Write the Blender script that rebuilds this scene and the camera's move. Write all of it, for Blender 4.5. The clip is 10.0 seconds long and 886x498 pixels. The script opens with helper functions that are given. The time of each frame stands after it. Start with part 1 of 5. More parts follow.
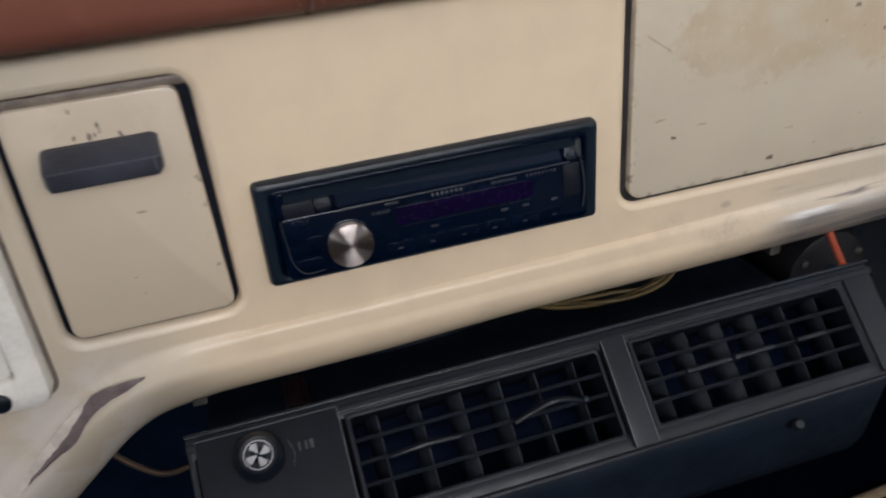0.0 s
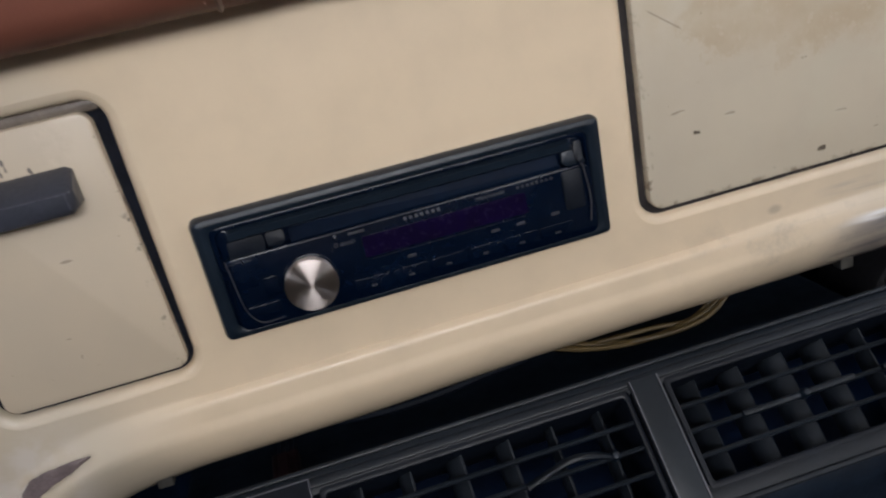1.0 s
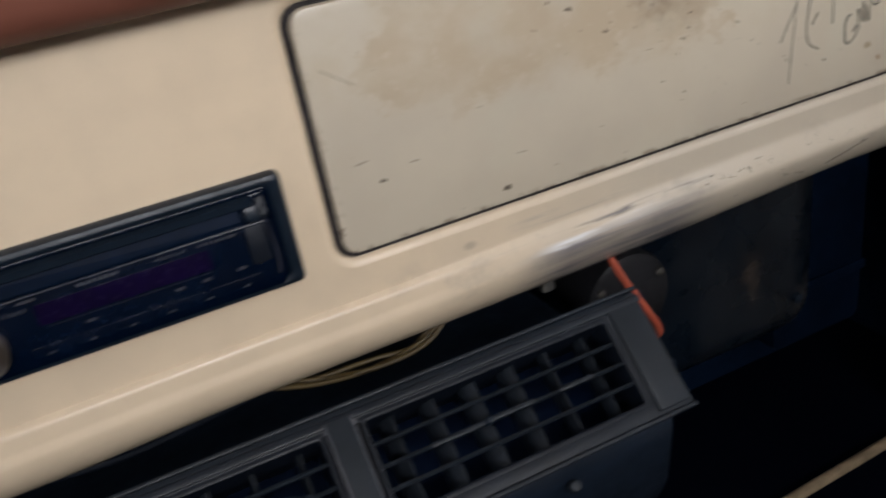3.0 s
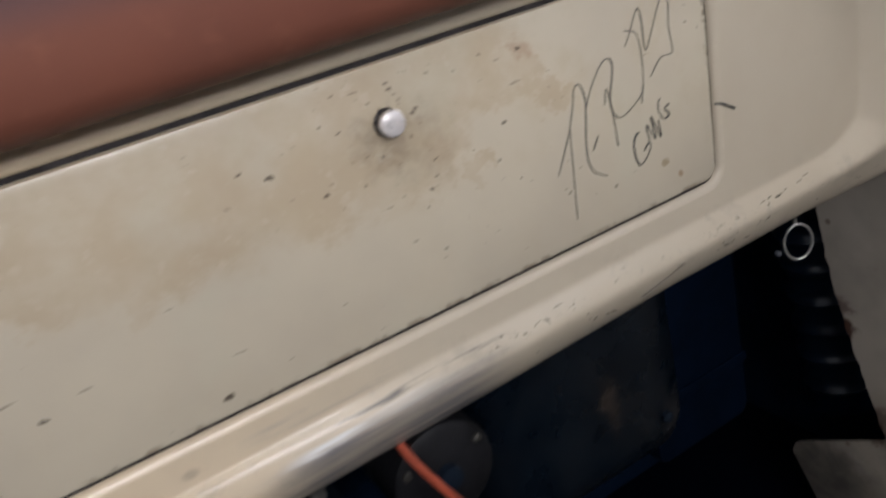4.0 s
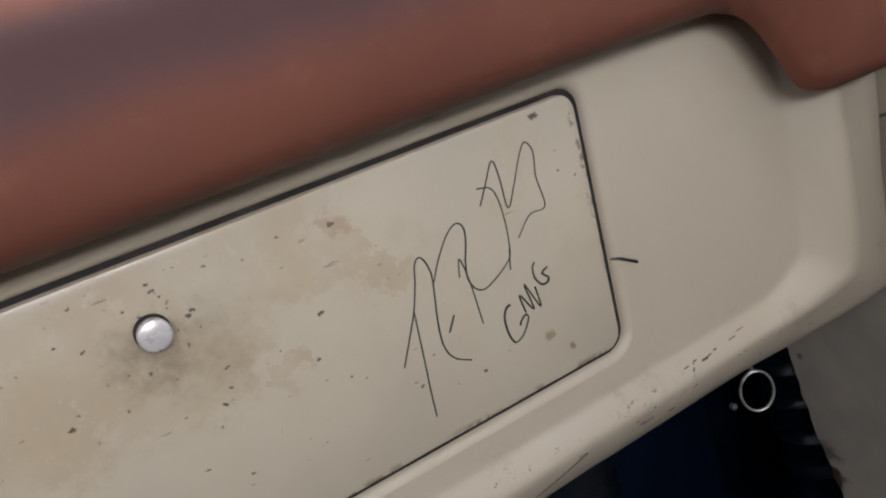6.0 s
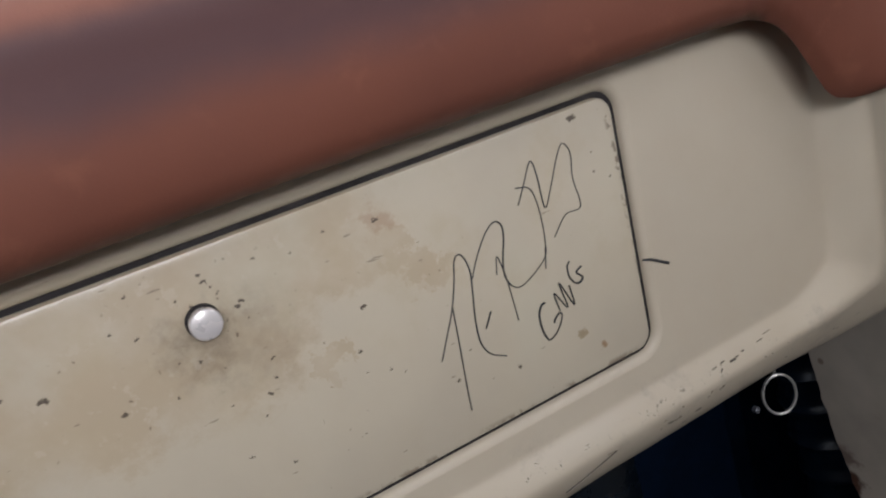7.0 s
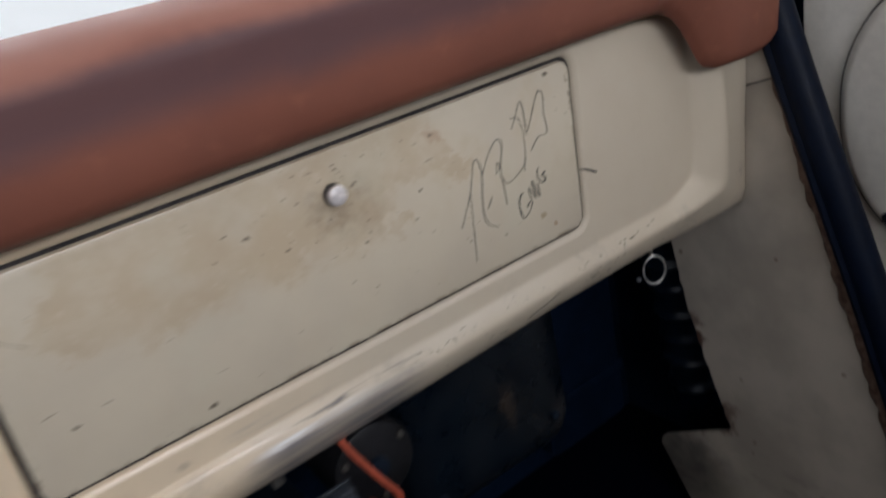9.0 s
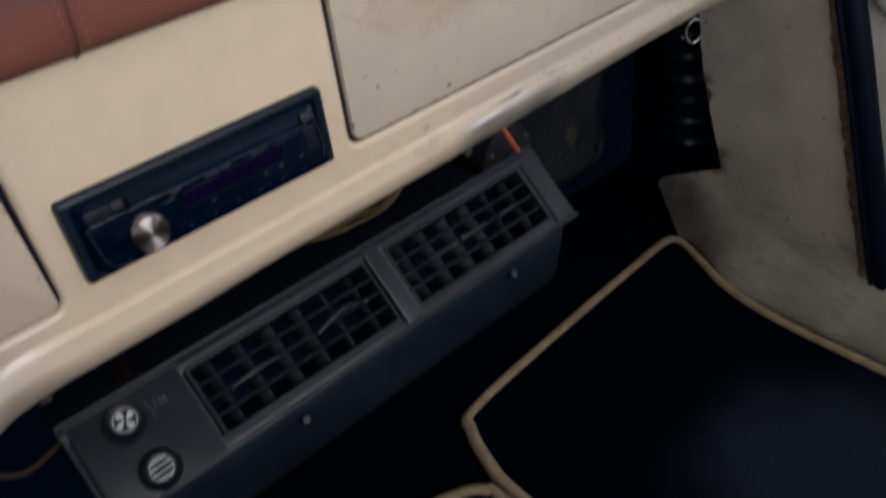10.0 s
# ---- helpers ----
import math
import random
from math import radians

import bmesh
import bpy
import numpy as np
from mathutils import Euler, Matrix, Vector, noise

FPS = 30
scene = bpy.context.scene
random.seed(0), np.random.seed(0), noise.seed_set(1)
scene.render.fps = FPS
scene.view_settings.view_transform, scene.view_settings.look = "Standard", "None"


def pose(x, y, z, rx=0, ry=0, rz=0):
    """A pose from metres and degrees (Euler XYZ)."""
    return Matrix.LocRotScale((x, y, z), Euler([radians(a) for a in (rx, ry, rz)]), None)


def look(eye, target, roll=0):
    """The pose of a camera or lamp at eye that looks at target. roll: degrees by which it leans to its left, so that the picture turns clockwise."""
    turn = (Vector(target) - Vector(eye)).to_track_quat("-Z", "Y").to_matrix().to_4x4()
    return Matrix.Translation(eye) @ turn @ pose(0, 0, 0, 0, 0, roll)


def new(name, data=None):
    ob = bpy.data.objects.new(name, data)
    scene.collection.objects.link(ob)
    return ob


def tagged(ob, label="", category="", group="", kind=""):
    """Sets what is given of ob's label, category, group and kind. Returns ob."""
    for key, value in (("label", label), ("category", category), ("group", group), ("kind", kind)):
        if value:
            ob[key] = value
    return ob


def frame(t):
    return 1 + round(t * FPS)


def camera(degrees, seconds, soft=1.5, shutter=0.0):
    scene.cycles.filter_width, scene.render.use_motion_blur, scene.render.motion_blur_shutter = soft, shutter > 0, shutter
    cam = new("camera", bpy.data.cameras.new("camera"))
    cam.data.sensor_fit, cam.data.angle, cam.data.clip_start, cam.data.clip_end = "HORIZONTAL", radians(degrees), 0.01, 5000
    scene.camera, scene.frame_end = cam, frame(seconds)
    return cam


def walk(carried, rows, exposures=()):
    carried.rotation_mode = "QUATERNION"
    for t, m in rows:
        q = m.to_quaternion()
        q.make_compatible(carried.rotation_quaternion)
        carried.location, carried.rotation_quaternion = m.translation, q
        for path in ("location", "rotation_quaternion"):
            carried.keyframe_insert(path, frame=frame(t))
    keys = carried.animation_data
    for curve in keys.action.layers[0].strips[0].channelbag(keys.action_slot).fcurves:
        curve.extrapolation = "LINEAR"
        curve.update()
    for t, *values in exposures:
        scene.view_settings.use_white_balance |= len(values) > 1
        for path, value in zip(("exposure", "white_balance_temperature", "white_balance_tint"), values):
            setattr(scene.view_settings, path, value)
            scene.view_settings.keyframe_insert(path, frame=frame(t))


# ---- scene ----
cam = camera(58.1, 10.0, soft=2.1, shutter=0.5)
PATH = [
    (0, (-0.098, -0.378, 0.188), (0.348, 1.307, -0.793), -5.3),
    (0.1, (-0.0856, -0.369, 0.1809), (0.2961, 1.2405, -0.7538), -6.44),
    (0.2, (-0.0856, -0.358, 0.174), (0.2894, 1.2666, -0.737), -7.14),
    (0.3, (-0.0814, -0.3547, 0.1709), (0.2737, 1.2895, -0.7125), -8.1),
    (0.5, (-0.074, -0.349, 0.165), (0.264, 1.421, -0.701), -9.8),
    (0.6, (-0.0709, -0.3466, 0.1576), (0.2344, 1.352, -0.637), -10.54),
    (0.8, (-0.0561, -0.345, 0.1437), (0.2288, 1.3723, -0.6176), -11.6),
    (1, (-0.042, -0.342, 0.131), (0.244, 1.476, -0.651), -12.3),
    (1.1, (-0.0396, -0.3403, 0.1249), (0.2303, 1.3908, -0.6103), -12.51),
    (1.3, (-0.034, -0.3328, 0.1164), (0.2077, 1.4032, -0.617), -13.16),
    (1.5, (-0.035, -0.338, 0.117), (0.241, 1.495, -0.635), -13.3),
    (1.6, (-0.0385, -0.3433, 0.1209), (0.2308, 1.4034, -0.5767), -13.41),
    (1.8, (-0.0466, -0.3532, 0.1353), (0.2477, 1.3775, -0.5915), -13.03),
    (2, (-0.043, -0.358, 0.146), (0.297, 1.452, -0.633), -12.8),
    (2.1, (-0.0408, -0.3553, 0.1463), (0.3005, 1.3576, -0.6018), -12.61),
    (2.3, (-0.0286, -0.3547, 0.1456), (0.3397, 1.3458, -0.6177), -12.35),
    (2.5, (-0.015, -0.364, 0.15), (0.442, 1.405, -0.663), -11.8),
    (2.6, (-0.0074, -0.3634, 0.1533), (0.4626, 1.2956, -0.6449), -11.42),
    (2.8, (0.013, -0.3662, 0.151), (0.5285, 1.2621, -0.6813), -10.91),
    (3, (0.041, -0.366, 0.152), (0.636, 1.322, -0.742), -10.6),
    (3.2, (0.074, -0.367, 0.158), (0.694, 1.318, -0.724), -11.5),
    (4.3, (0.224, -0.307, 0.149), (1.032, 1.38, -0.558), -15.1),
    (4.5, (0.255, -0.3, 0.152), (1.051, 1.408, -0.517), -15.7),
    (4.8, (0.283, -0.291, 0.1475), (1.0468, 1.3443, -0.4461), -16.46),
    (5, (0.296, -0.291, 0.146), (1.102, 1.439, -0.453), -16.8),
    (5.2, (0.3027, -0.2907, 0.1416), (1.0683, 1.3605, -0.4038), -17.18),
    (5.5, (0.306, -0.292, 0.141), (1.09, 1.459, -0.426), -17.3),
    (5.7, (0.3074, -0.2947, 0.146), (1.0469, 1.3704, -0.3931), -17.3),
    (6.8, (0.2977, -0.2959, 0.1521), (1.0254, 1.3783, -0.3746), -16.49),
    (7, (0.292, -0.296, 0.153), (1.056, 1.467, -0.401), -16.3),
    (7.2, (0.2877, -0.2961, 0.1534), (1.0278, 1.3742, -0.3687), -16.13),
    (7.5, (0.28, -0.3, 0.161), (1.08, 1.442, -0.408), -15.5),
    (7.8, (0.2711, -0.3056, 0.1657), (1.0729, 1.3281, -0.3803), -15.15),
    (8, (0.267, -0.309, 0.166), (1.134, 1.394, -0.425), -14.6),
    (8.2, (0.2628, -0.3135, 0.1667), (1.1194, 1.2815, -0.4096), -14.15),
    (8.5, (0.237, -0.328, 0.176), (1.189, 1.303, -0.481), -13.3),
    (8.6, (0.2239, -0.3429, 0.1849), (1.1197, 1.2053, -0.4557), -13.37),
    (8.8, (0.1777, -0.3759, 0.1987), (1.1072, 1.1326, -0.4872), -12.74),
    (9, (0.128, -0.414, 0.214), (1.103, 1.146, -0.57), -12.4),
    (9.1, (0.0972, -0.4186, 0.2233), (1.0365, 1.0363, -0.5583), -12.0),
    (9.2, (0.068, -0.42, 0.238), (1.05, 1.08, -0.649), -11.3),
    (9.3, (0.0286, -0.4472, 0.2489), (0.9466, 0.9691, -0.6237), -11.86),
    (9.4, (-0.007, -0.45, 0.259), (0.963, 1.008, -0.708), -11.0),
    (9.5, (-0.045, -0.475, 0.261), (0.916, 0.984, -0.712), -11.7),
    (9.6, (-0.068, -0.455, 0.268), (0.906, 0.952, -0.768), -10.4),
    (9.7, (-0.0988, -0.4577, 0.2743), (0.8225, 0.8497, -0.7513), -10.15),
    (9.8, (-0.122, -0.452, 0.276), (0.844, 0.884, -0.855), -9.0),
    (9.9, (-0.1472, -0.4529, 0.2705), (0.7757, 0.777, -0.8456), -8.13),
    (10, (-0.162, -0.453, 0.264), (0.808, 0.81, -0.945), -7.6),
]
walk(cam, [(t, look(eye, target, roll)) for t, eye, target, roll in PATH], [(0, 0.09, 6480, 10), (0.7, 0.03, 6490, 10), (3, 0.0, 6480, 10), (4.3, -0.03, 6350, 10), (5.5, -0.08, 6320, 10), (7, -0.11, 6300, 10), (8, -0.18, 6240, 10), (8.6, -0.22, 6200, 10), (9.0, -0.24, 6240, 10), (9.3, -0.19, 6330, 10), (10, -0.08, 6330, 10)])

# ---- light ----
world = bpy.data.worlds.new("world")
scene.world = world
world.use_nodes = True
wn = world.node_tree.nodes
sky = wn.new("ShaderNodeTexSky")
sky.sky_type, sky.sun_disc = "NISHITA", False
sky.sun_elevation, sky.sun_rotation = radians(50), radians(200)
wn["Background"].inputs["Strength"].default_value = 0.12
world.node_tree.links.new(sky.outputs["Color"], wn["Background"].inputs["Color"])

sun_lamp = bpy.data.lights.new("sun", "SUN")
sun_lamp.energy, sun_lamp.angle, sun_lamp.color = 0.8, radians(20), (1, 0.95, 0.88)
new("sun", sun_lamp).matrix_world = look((0.5, -1.2, 1.6), (0, 0, 0))


def window_light(eye, target, width, height, watts, colour, spread=180):
    lamp = bpy.data.lights.new("window_light", "AREA")
    lamp.shape, lamp.size, lamp.size_y = "RECTANGLE", width, height
    lamp.energy, lamp.color, lamp.spread = watts, colour, radians(spread)
    new("window_light", lamp).matrix_world = look(eye, target)


# area lamps added for daylight; rear and side windows are out of view
window_light((0.10, -1.19, 0.53), (0.15, 0, 0.42), 0.9, 0.22, 4.7, (0.98, 0.97, 1.0), 105)
window_light((0.85, -0.55, 0.44), (0.0, -0.3, 0.40), 0.6, 0.36, 1.3, (0.98, 0.97, 1.0), 140)
window_light((-0.955, -0.55, 0.44), (0.2, -0.2, 0.40), 0.6, 0.36, 1.1, (0.98, 0.97, 1.0), 140)
window_light((-0.05, 0.30, 0.46), (-0.05, -0.5, 0.2), 1.3, 0.36, 3.6, (0.95, 0.97, 1))
scene.view_settings.exposure = 0.0


# ---- materials ----
def shader(name, rough=0.5, metal=0.0, coat=0.0, spec=0.5):
    m = bpy.data.materials.new(name)
    m.use_nodes = True
    b = m.node_tree.nodes["Principled BSDF"]
    b.inputs["Roughness"].default_value, b.inputs["Metallic"].default_value = rough, metal
    b.inputs["Coat Weight"].default_value, b.inputs["Specular IOR Level"].default_value = coat, spec
    b.inputs["Coat Roughness"].default_value = 0.15
    return m, b


class Nodes:
    """Short ways to make nodes in one material."""

    def __init__(self, m):
        self.n, self.l = m.node_tree.nodes, m.node_tree.links
        self.pos = self.n.new("ShaderNodeNewGeometry").outputs["Position"]

    def put(self, value, socket):
        if isinstance(value, (int, float)):
            socket.default_value = value
        elif isinstance(value, tuple):
            socket.default_value = (*value, 1) if len(value) == 3 and socket.type == "RGBA" else value
        else:
            self.l.new(value, socket)

    def math(self, op, a, b=0.0, c=0.0):
        k = self.n.new("ShaderNodeMath")
        k.operation = op
        for v, s in zip((a, b, c), k.inputs):
            self.put(v, s)
        return k.outputs[0]

    def scaled(self, vector, scale):
        k = self.n.new("ShaderNodeVectorMath")
        k.operation = "MULTIPLY"
        self.put(vector, k.inputs[0])
        k.inputs[1].default_value = scale
        return k.outputs[0]

    def shifted(self, vector, other):
        k = self.n.new("ShaderNodeVectorMath")
        k.operation = "ADD"
        self.put(vector, k.inputs[0])
        self.put(other, k.inputs[1])
        return k.outputs[0]

    def noise(self, scale, detail=3.0, rough=0.55, vector=None, colour=False):
        k = self.n.new("ShaderNodeTexNoise")
        k.inputs["Scale"].default_value, k.inputs["Detail"].default_value, k.inputs["Roughness"].default_value = scale, detail, rough
        self.put(vector or self.pos, k.inputs["Vector"])
        return k.outputs["Color" if colour else "Fac"]

    def cells(self, scale, vector=None):
        k = self.n.new("ShaderNodeTexVoronoi")
        k.inputs["Scale"].default_value = scale
        self.put(vector or self.pos, k.inputs["Vector"])
        return k.outputs["Distance"]

    def ramp(self, value, lo, hi, a=0.0, b=1.0):
        k = self.n.new("ShaderNodeMapRange")
        k.interpolation_type = "SMOOTHSTEP"
        for v, s in zip((value, lo, hi, a, b), ("Value", "From Min", "From Max", "To Min", "To Max")):
            self.put(v, k.inputs[s])
        return k.outputs["Result"]

    def mix(self, fac, a, b):
        k = self.n.new("ShaderNodeMix")
        k.data_type = "RGBA"
        self.put(fac, k.inputs[0])
        self.put(a, k.inputs[6])
        self.put(b, k.inputs[7])
        return k.outputs[2]

    def xyz(self):
        k = self.n.new("ShaderNodeSeparateXYZ")
        self.l.new(self.pos, k.inputs[0])
        return k.outputs

    def spot(self, centre, radius, edge, wobble=None):
        """1 inside a blot at centre, 0 outside."""
        k = self.n.new("ShaderNodeVectorMath")
        k.operation = "DISTANCE"
        self.put(wobble or self.pos, k.inputs[0])
        k.inputs[1].default_value = centre
        return self.ramp(k.outputs["Value"], radius * (1 - edge), radius, 1.0, 0.0)

    def bump(self, height, strength, distance, b):
        k = self.n.new("ShaderNodeBump")
        k.inputs["Strength"].default_value, k.inputs["Distance"].default_value = strength, distance
        self.put(height, k.inputs["Height"])
        self.l.new(k.outputs[0], b.inputs["Normal"])


def plain(name, colour, rough=0.5, metal=0.0, vary=0.25, scale=30, bump=0.1, grain=400, coat=0.0, spec=0.5):
    """A surface with soft patches and fine grain."""
    m, b = shader(name, rough, metal, coat, spec)
    k = Nodes(m)
    dark = tuple(c * (1 - vary) for c in colour)
    light = tuple(min(1, c * (1 + vary * 0.6)) for c in colour)
    patch = k.math("ADD", k.math("MULTIPLY", k.noise(scale), 0.65), k.math("MULTIPLY", k.noise(scale * 9), 0.35))
    k.put(k.mix(k.ramp(patch, 0.3, 0.7), dark, light), b.inputs["Base Color"])
    k.put(k.ramp(k.noise(scale * 3), 0.3, 0.7, rough * 0.85, min(1, rough * 1.15)), b.inputs["Roughness"])
    if bump:
        k.bump(k.noise(grain, 2), bump, 0.0005, b)
    return m


SPECKS = ((0.249, 0.072, 0.0013), (0.261, 0.066, 0.0018), (0.283, 0.050, 0.0013), (0.324, 0.085, 0.0013), (0.3235, 0.088, 0.0009), (0.313, 0.057, 0.0008), (0.339, 0.047, 0.0011), (0.337, 0.039, 0.0010), (0.333, 0.034, 0.0011), (0.329, 0.026, 0.0007),
          (0.318, 0.013, 0.0009), (0.333, 0.003, 0.0010), (0.372, 0.034, 0.0010), (0.382, 0.021, 0.0008), (0.379, 0.051, 0.0016), (0.373, 0.086, 0.0008), (0.395, 0.083, 0.0012), (0.358, 0.083, 0.0008), (0.344, 0.086, 0.0009), (0.335, 0.073, 0.0011))
LATER = ((0.288, 0.079, 0.0007), (0.296, 0.074, 0.0008), (0.297, 0.090, 0.0008), (0.440, -0.005, 0.0009), (0.410, 0.002, 0.0010), (0.213, -0.019, 0.0024), (0.145, 0.007, 0.0016), (0.497, 0.093, 0.0024), (0.503, 0.066, 0.0008), (0.511, 0.061, 0.0007), (0.364, 0.0, 0.0006), (0.240, 0.060, 0.0008),
         (0.326, 0.082, 0.0008), (0.328, 0.079, 0.0006), (0.317, 0.078, 0.0008), (0.313, 0.082, 0.0006), (0.302, 0.047, 0.0006), (0.318, 0.036, 0.0007), (0.334, 0.090, 0.0006), (0.410, 0.067, 0.0006), (0.359, 0.044, 0.0006), (0.372, 0.024, 0.0008), (0.388, 0.017, 0.0006), (0.419, 0.013, 0.0007), (0.426, -0.005, 0.0005), (0.504, 0.075, 0.0006), (0.333, 0.0715, 0.0012))
PECKS = ((-0.1548, 0.0718, 0.0010), (-0.1568, 0.0673, 0.0009), (-0.1593, 0.0669, 0.0011), (-0.1658, 0.0674, 0.0008), (-0.1457, 0.0662, 0.0009), (-0.1652, 0.0802, 0.0007), (-0.1543, 0.0690, 0.0006))
DUSTY = (((0.491, -0.232), 0.015, 0.8, (0.042, 0.032, 0.026)), ((0.556, -0.285), 0.018, 0.7, (0.034, 0.033, 0.036)), ((0.450, -0.255), 0.030, 0.4, (0.012, 0.016, 0.022)), ((0.530, -0.17), 0.030, 0.35, (0.012, 0.017, 0.024)))
FRESH, AGED, GLOVE = (0.69, 0.555, 0.39), (0.53, 0.460, 0.355), (0.54, 0.472, 0.360)


def dash_paint():
    """Cream enamel: a fresher coat in the middle, older and scuffed towards both ends and along the lower roll."""
    m, b = shader("dash_paint", 0.3, coat=0.36)
    b.inputs["Coat Roughness"].default_value = 0.15
    k = Nodes(m)
    x, y, z = k.xyz()
    soft = k.noise(9, 3)
    xr = k.math("ADD", x, k.math("MULTIPLY", k.math("SUBTRACT", soft, 0.5), 0.16))
    old = k.math("MAXIMUM", k.ramp(xr, 0.13, 0.34), k.ramp(xr, -0.10, -0.19))
    colour = k.mix(old, FRESH, AGED)
    colour = k.mix(k.ramp(k.noise(35, 4), 0.35, 0.75, 0.0, 0.22), colour, (0.47, 0.385, 0.28))
    grime = k.math("MULTIPLY", k.ramp(k.noise(28, 5, 0.7), 0.5, 0.68), k.math("MULTIPLY", k.ramp(z, -0.035, -0.055), k.ramp(x, 0.10, 0.20)))
    colour = k.mix(k.math("MULTIPLY", grime, 0.42), colour, (0.30, 0.26, 0.21))
    # paint rubbed through to grey metal along the roll
    long = k.noise(70, 4, 0.6, k.scaled(k.pos, (0.10, 1, 1.0)))
    fine = k.noise(120, 4, 0.65, k.scaled(k.pos, (0.07, 1, 1.2)))
    ridge = k.math("ADD", k.math("ADD", z, 0.0620), k.math("MULTIPLY", k.math("SUBTRACT", x, 0.2), -0.02))
    ridge = k.math("ADD", ridge, k.math("MULTIPLY", k.math("SUBTRACT", long, 0.5), 0.014))
    ends = k.math("MULTIPLY", k.ramp(x, 0.200, 0.250), k.ramp(x, 0.365, 0.315))
    grey = k.math("MULTIPLY", k.math("MULTIPLY", ends, k.ramp(ridge, 0.002, -0.003)), k.ramp(fine, 0.30, 0.62, 0.45, 0.95))
    colour = k.mix(grey, colour, (0.185, 0.172, 0.176))
    # bare ridge of the rub, its glare painted in as a pale streak
    core = k.math("MULTIPLY", k.math("MULTIPLY", k.ramp(x, 0.215, 0.245), k.ramp(x, 0.330, 0.285)), k.math("MULTIPLY", k.ramp(ridge, 0.0022, 0.0008), k.ramp(ridge, -0.0032, -0.0014)))
    colour = k.mix(k.math("MULTIPLY", core, k.ramp(fine, 0.38, 0.55, 0.2, 0.95)), colour, (0.76, 0.75, 0.74))
    rim = k.math("MULTIPLY", k.math("MULTIPLY", ends, k.ramp(fine, 0.50, 0.58)), k.ramp(ridge, -0.017, -0.023))
    colour = k.mix(k.math("MULTIPLY", rim, 0.75), colour, (0.10, 0.095, 0.10))
    thin = k.math("MULTIPLY", k.math("MULTIPLY", k.ramp(ridge, 0.0065, 0.0045), k.ramp(ridge, 0.0015, 0.0035)), k.math("MULTIPLY", k.ramp(x, 0.195, 0.215), k.ramp(x, 0.36, 0.33)))
    colour = k.mix(k.math("MULTIPLY", thin, k.ramp(fine, 0.42, 0.54, 0.0, 0.9)), colour, (0.13, 0.115, 0.11))
    smear = k.math("MULTIPLY", k.math("MULTIPLY", k.ramp(z, -0.0405, -0.0430), k.ramp(z, -0.0490, -0.0465)), k.math("MULTIPLY", k.ramp(x, 0.205, 0.235), k.ramp(x, 0.305, 0.27)))
    colour = k.mix(k.math("MULTIPLY", smear, k.ramp(fine, 0.42, 0.62, 0.0, 0.55)), colour, (0.27, 0.245, 0.235))
    dab = k.spot((0.186, 0, -0.0728), 0.0055, 0.7, k.scaled(k.pos, (1, 0, 1.6)))
    colour = k.mix(k.math("MULTIPLY", dab, 0.45), colour, (0.24, 0.19, 0.15))
    # black scratches on the far part of the roll
    nick = k.ramp(k.noise(150, 2, 0.5, k.scaled(k.pos, (0.35, 1, 1))), 0.715, 0.74)
    nick = k.math("MULTIPLY", nick, k.math("MULTIPLY", k.ramp(x, 0.30, 0.42), k.ramp(z, -0.045, -0.06)))
    chip = k.math("MULTIPLY", k.math("MULTIPLY", k.ramp(z, -0.0620, -0.0590), k.ramp(z, -0.0540, -0.0570)), k.math("MULTIPLY", k.ramp(x, 0.32, 0.37), k.ramp(x, 0.60, 0.55)))
    chip = k.math("MULTIPLY", chip, k.math("MULTIPLY", k.ramp(k.noise(330, 4, 0.7), 0.58, 0.63), k.ramp(k.noise(40, 2), 0.45, 0.58)))
    nick = k.math("MAXIMUM", nick, k.math("MULTIPLY", chip, 0.85))
    colour = k.mix(nick, colour, (0.07, 0.055, 0.045))
    # the flaked patch where the lower edge sweeps down
    colour = k.mix(k.math("MULTIPLY", k.math("MULTIPLY", k.ramp(x, -0.165, -0.19), k.ramp(z, -0.04, -0.06)), k.ramp(k.noise(32, 4), 0.42, 0.56, 0.0, 0.7)), colour, (0.60, 0.55, 0.50))
    k.put(colour, b.inputs["Base Color"])
    k.put(k.math("ADD", k.ramp(k.noise(22), 0.3, 0.7, 0.32, 0.42), k.math("MULTIPLY", old, 0.1)), b.inputs["Roughness"])
    k.bump(k.math("ADD", k.noise(260, 2), k.math("MULTIPLY", k.noise(14, 2), 1.5)), 0.06, 0.0006, b)
    return m


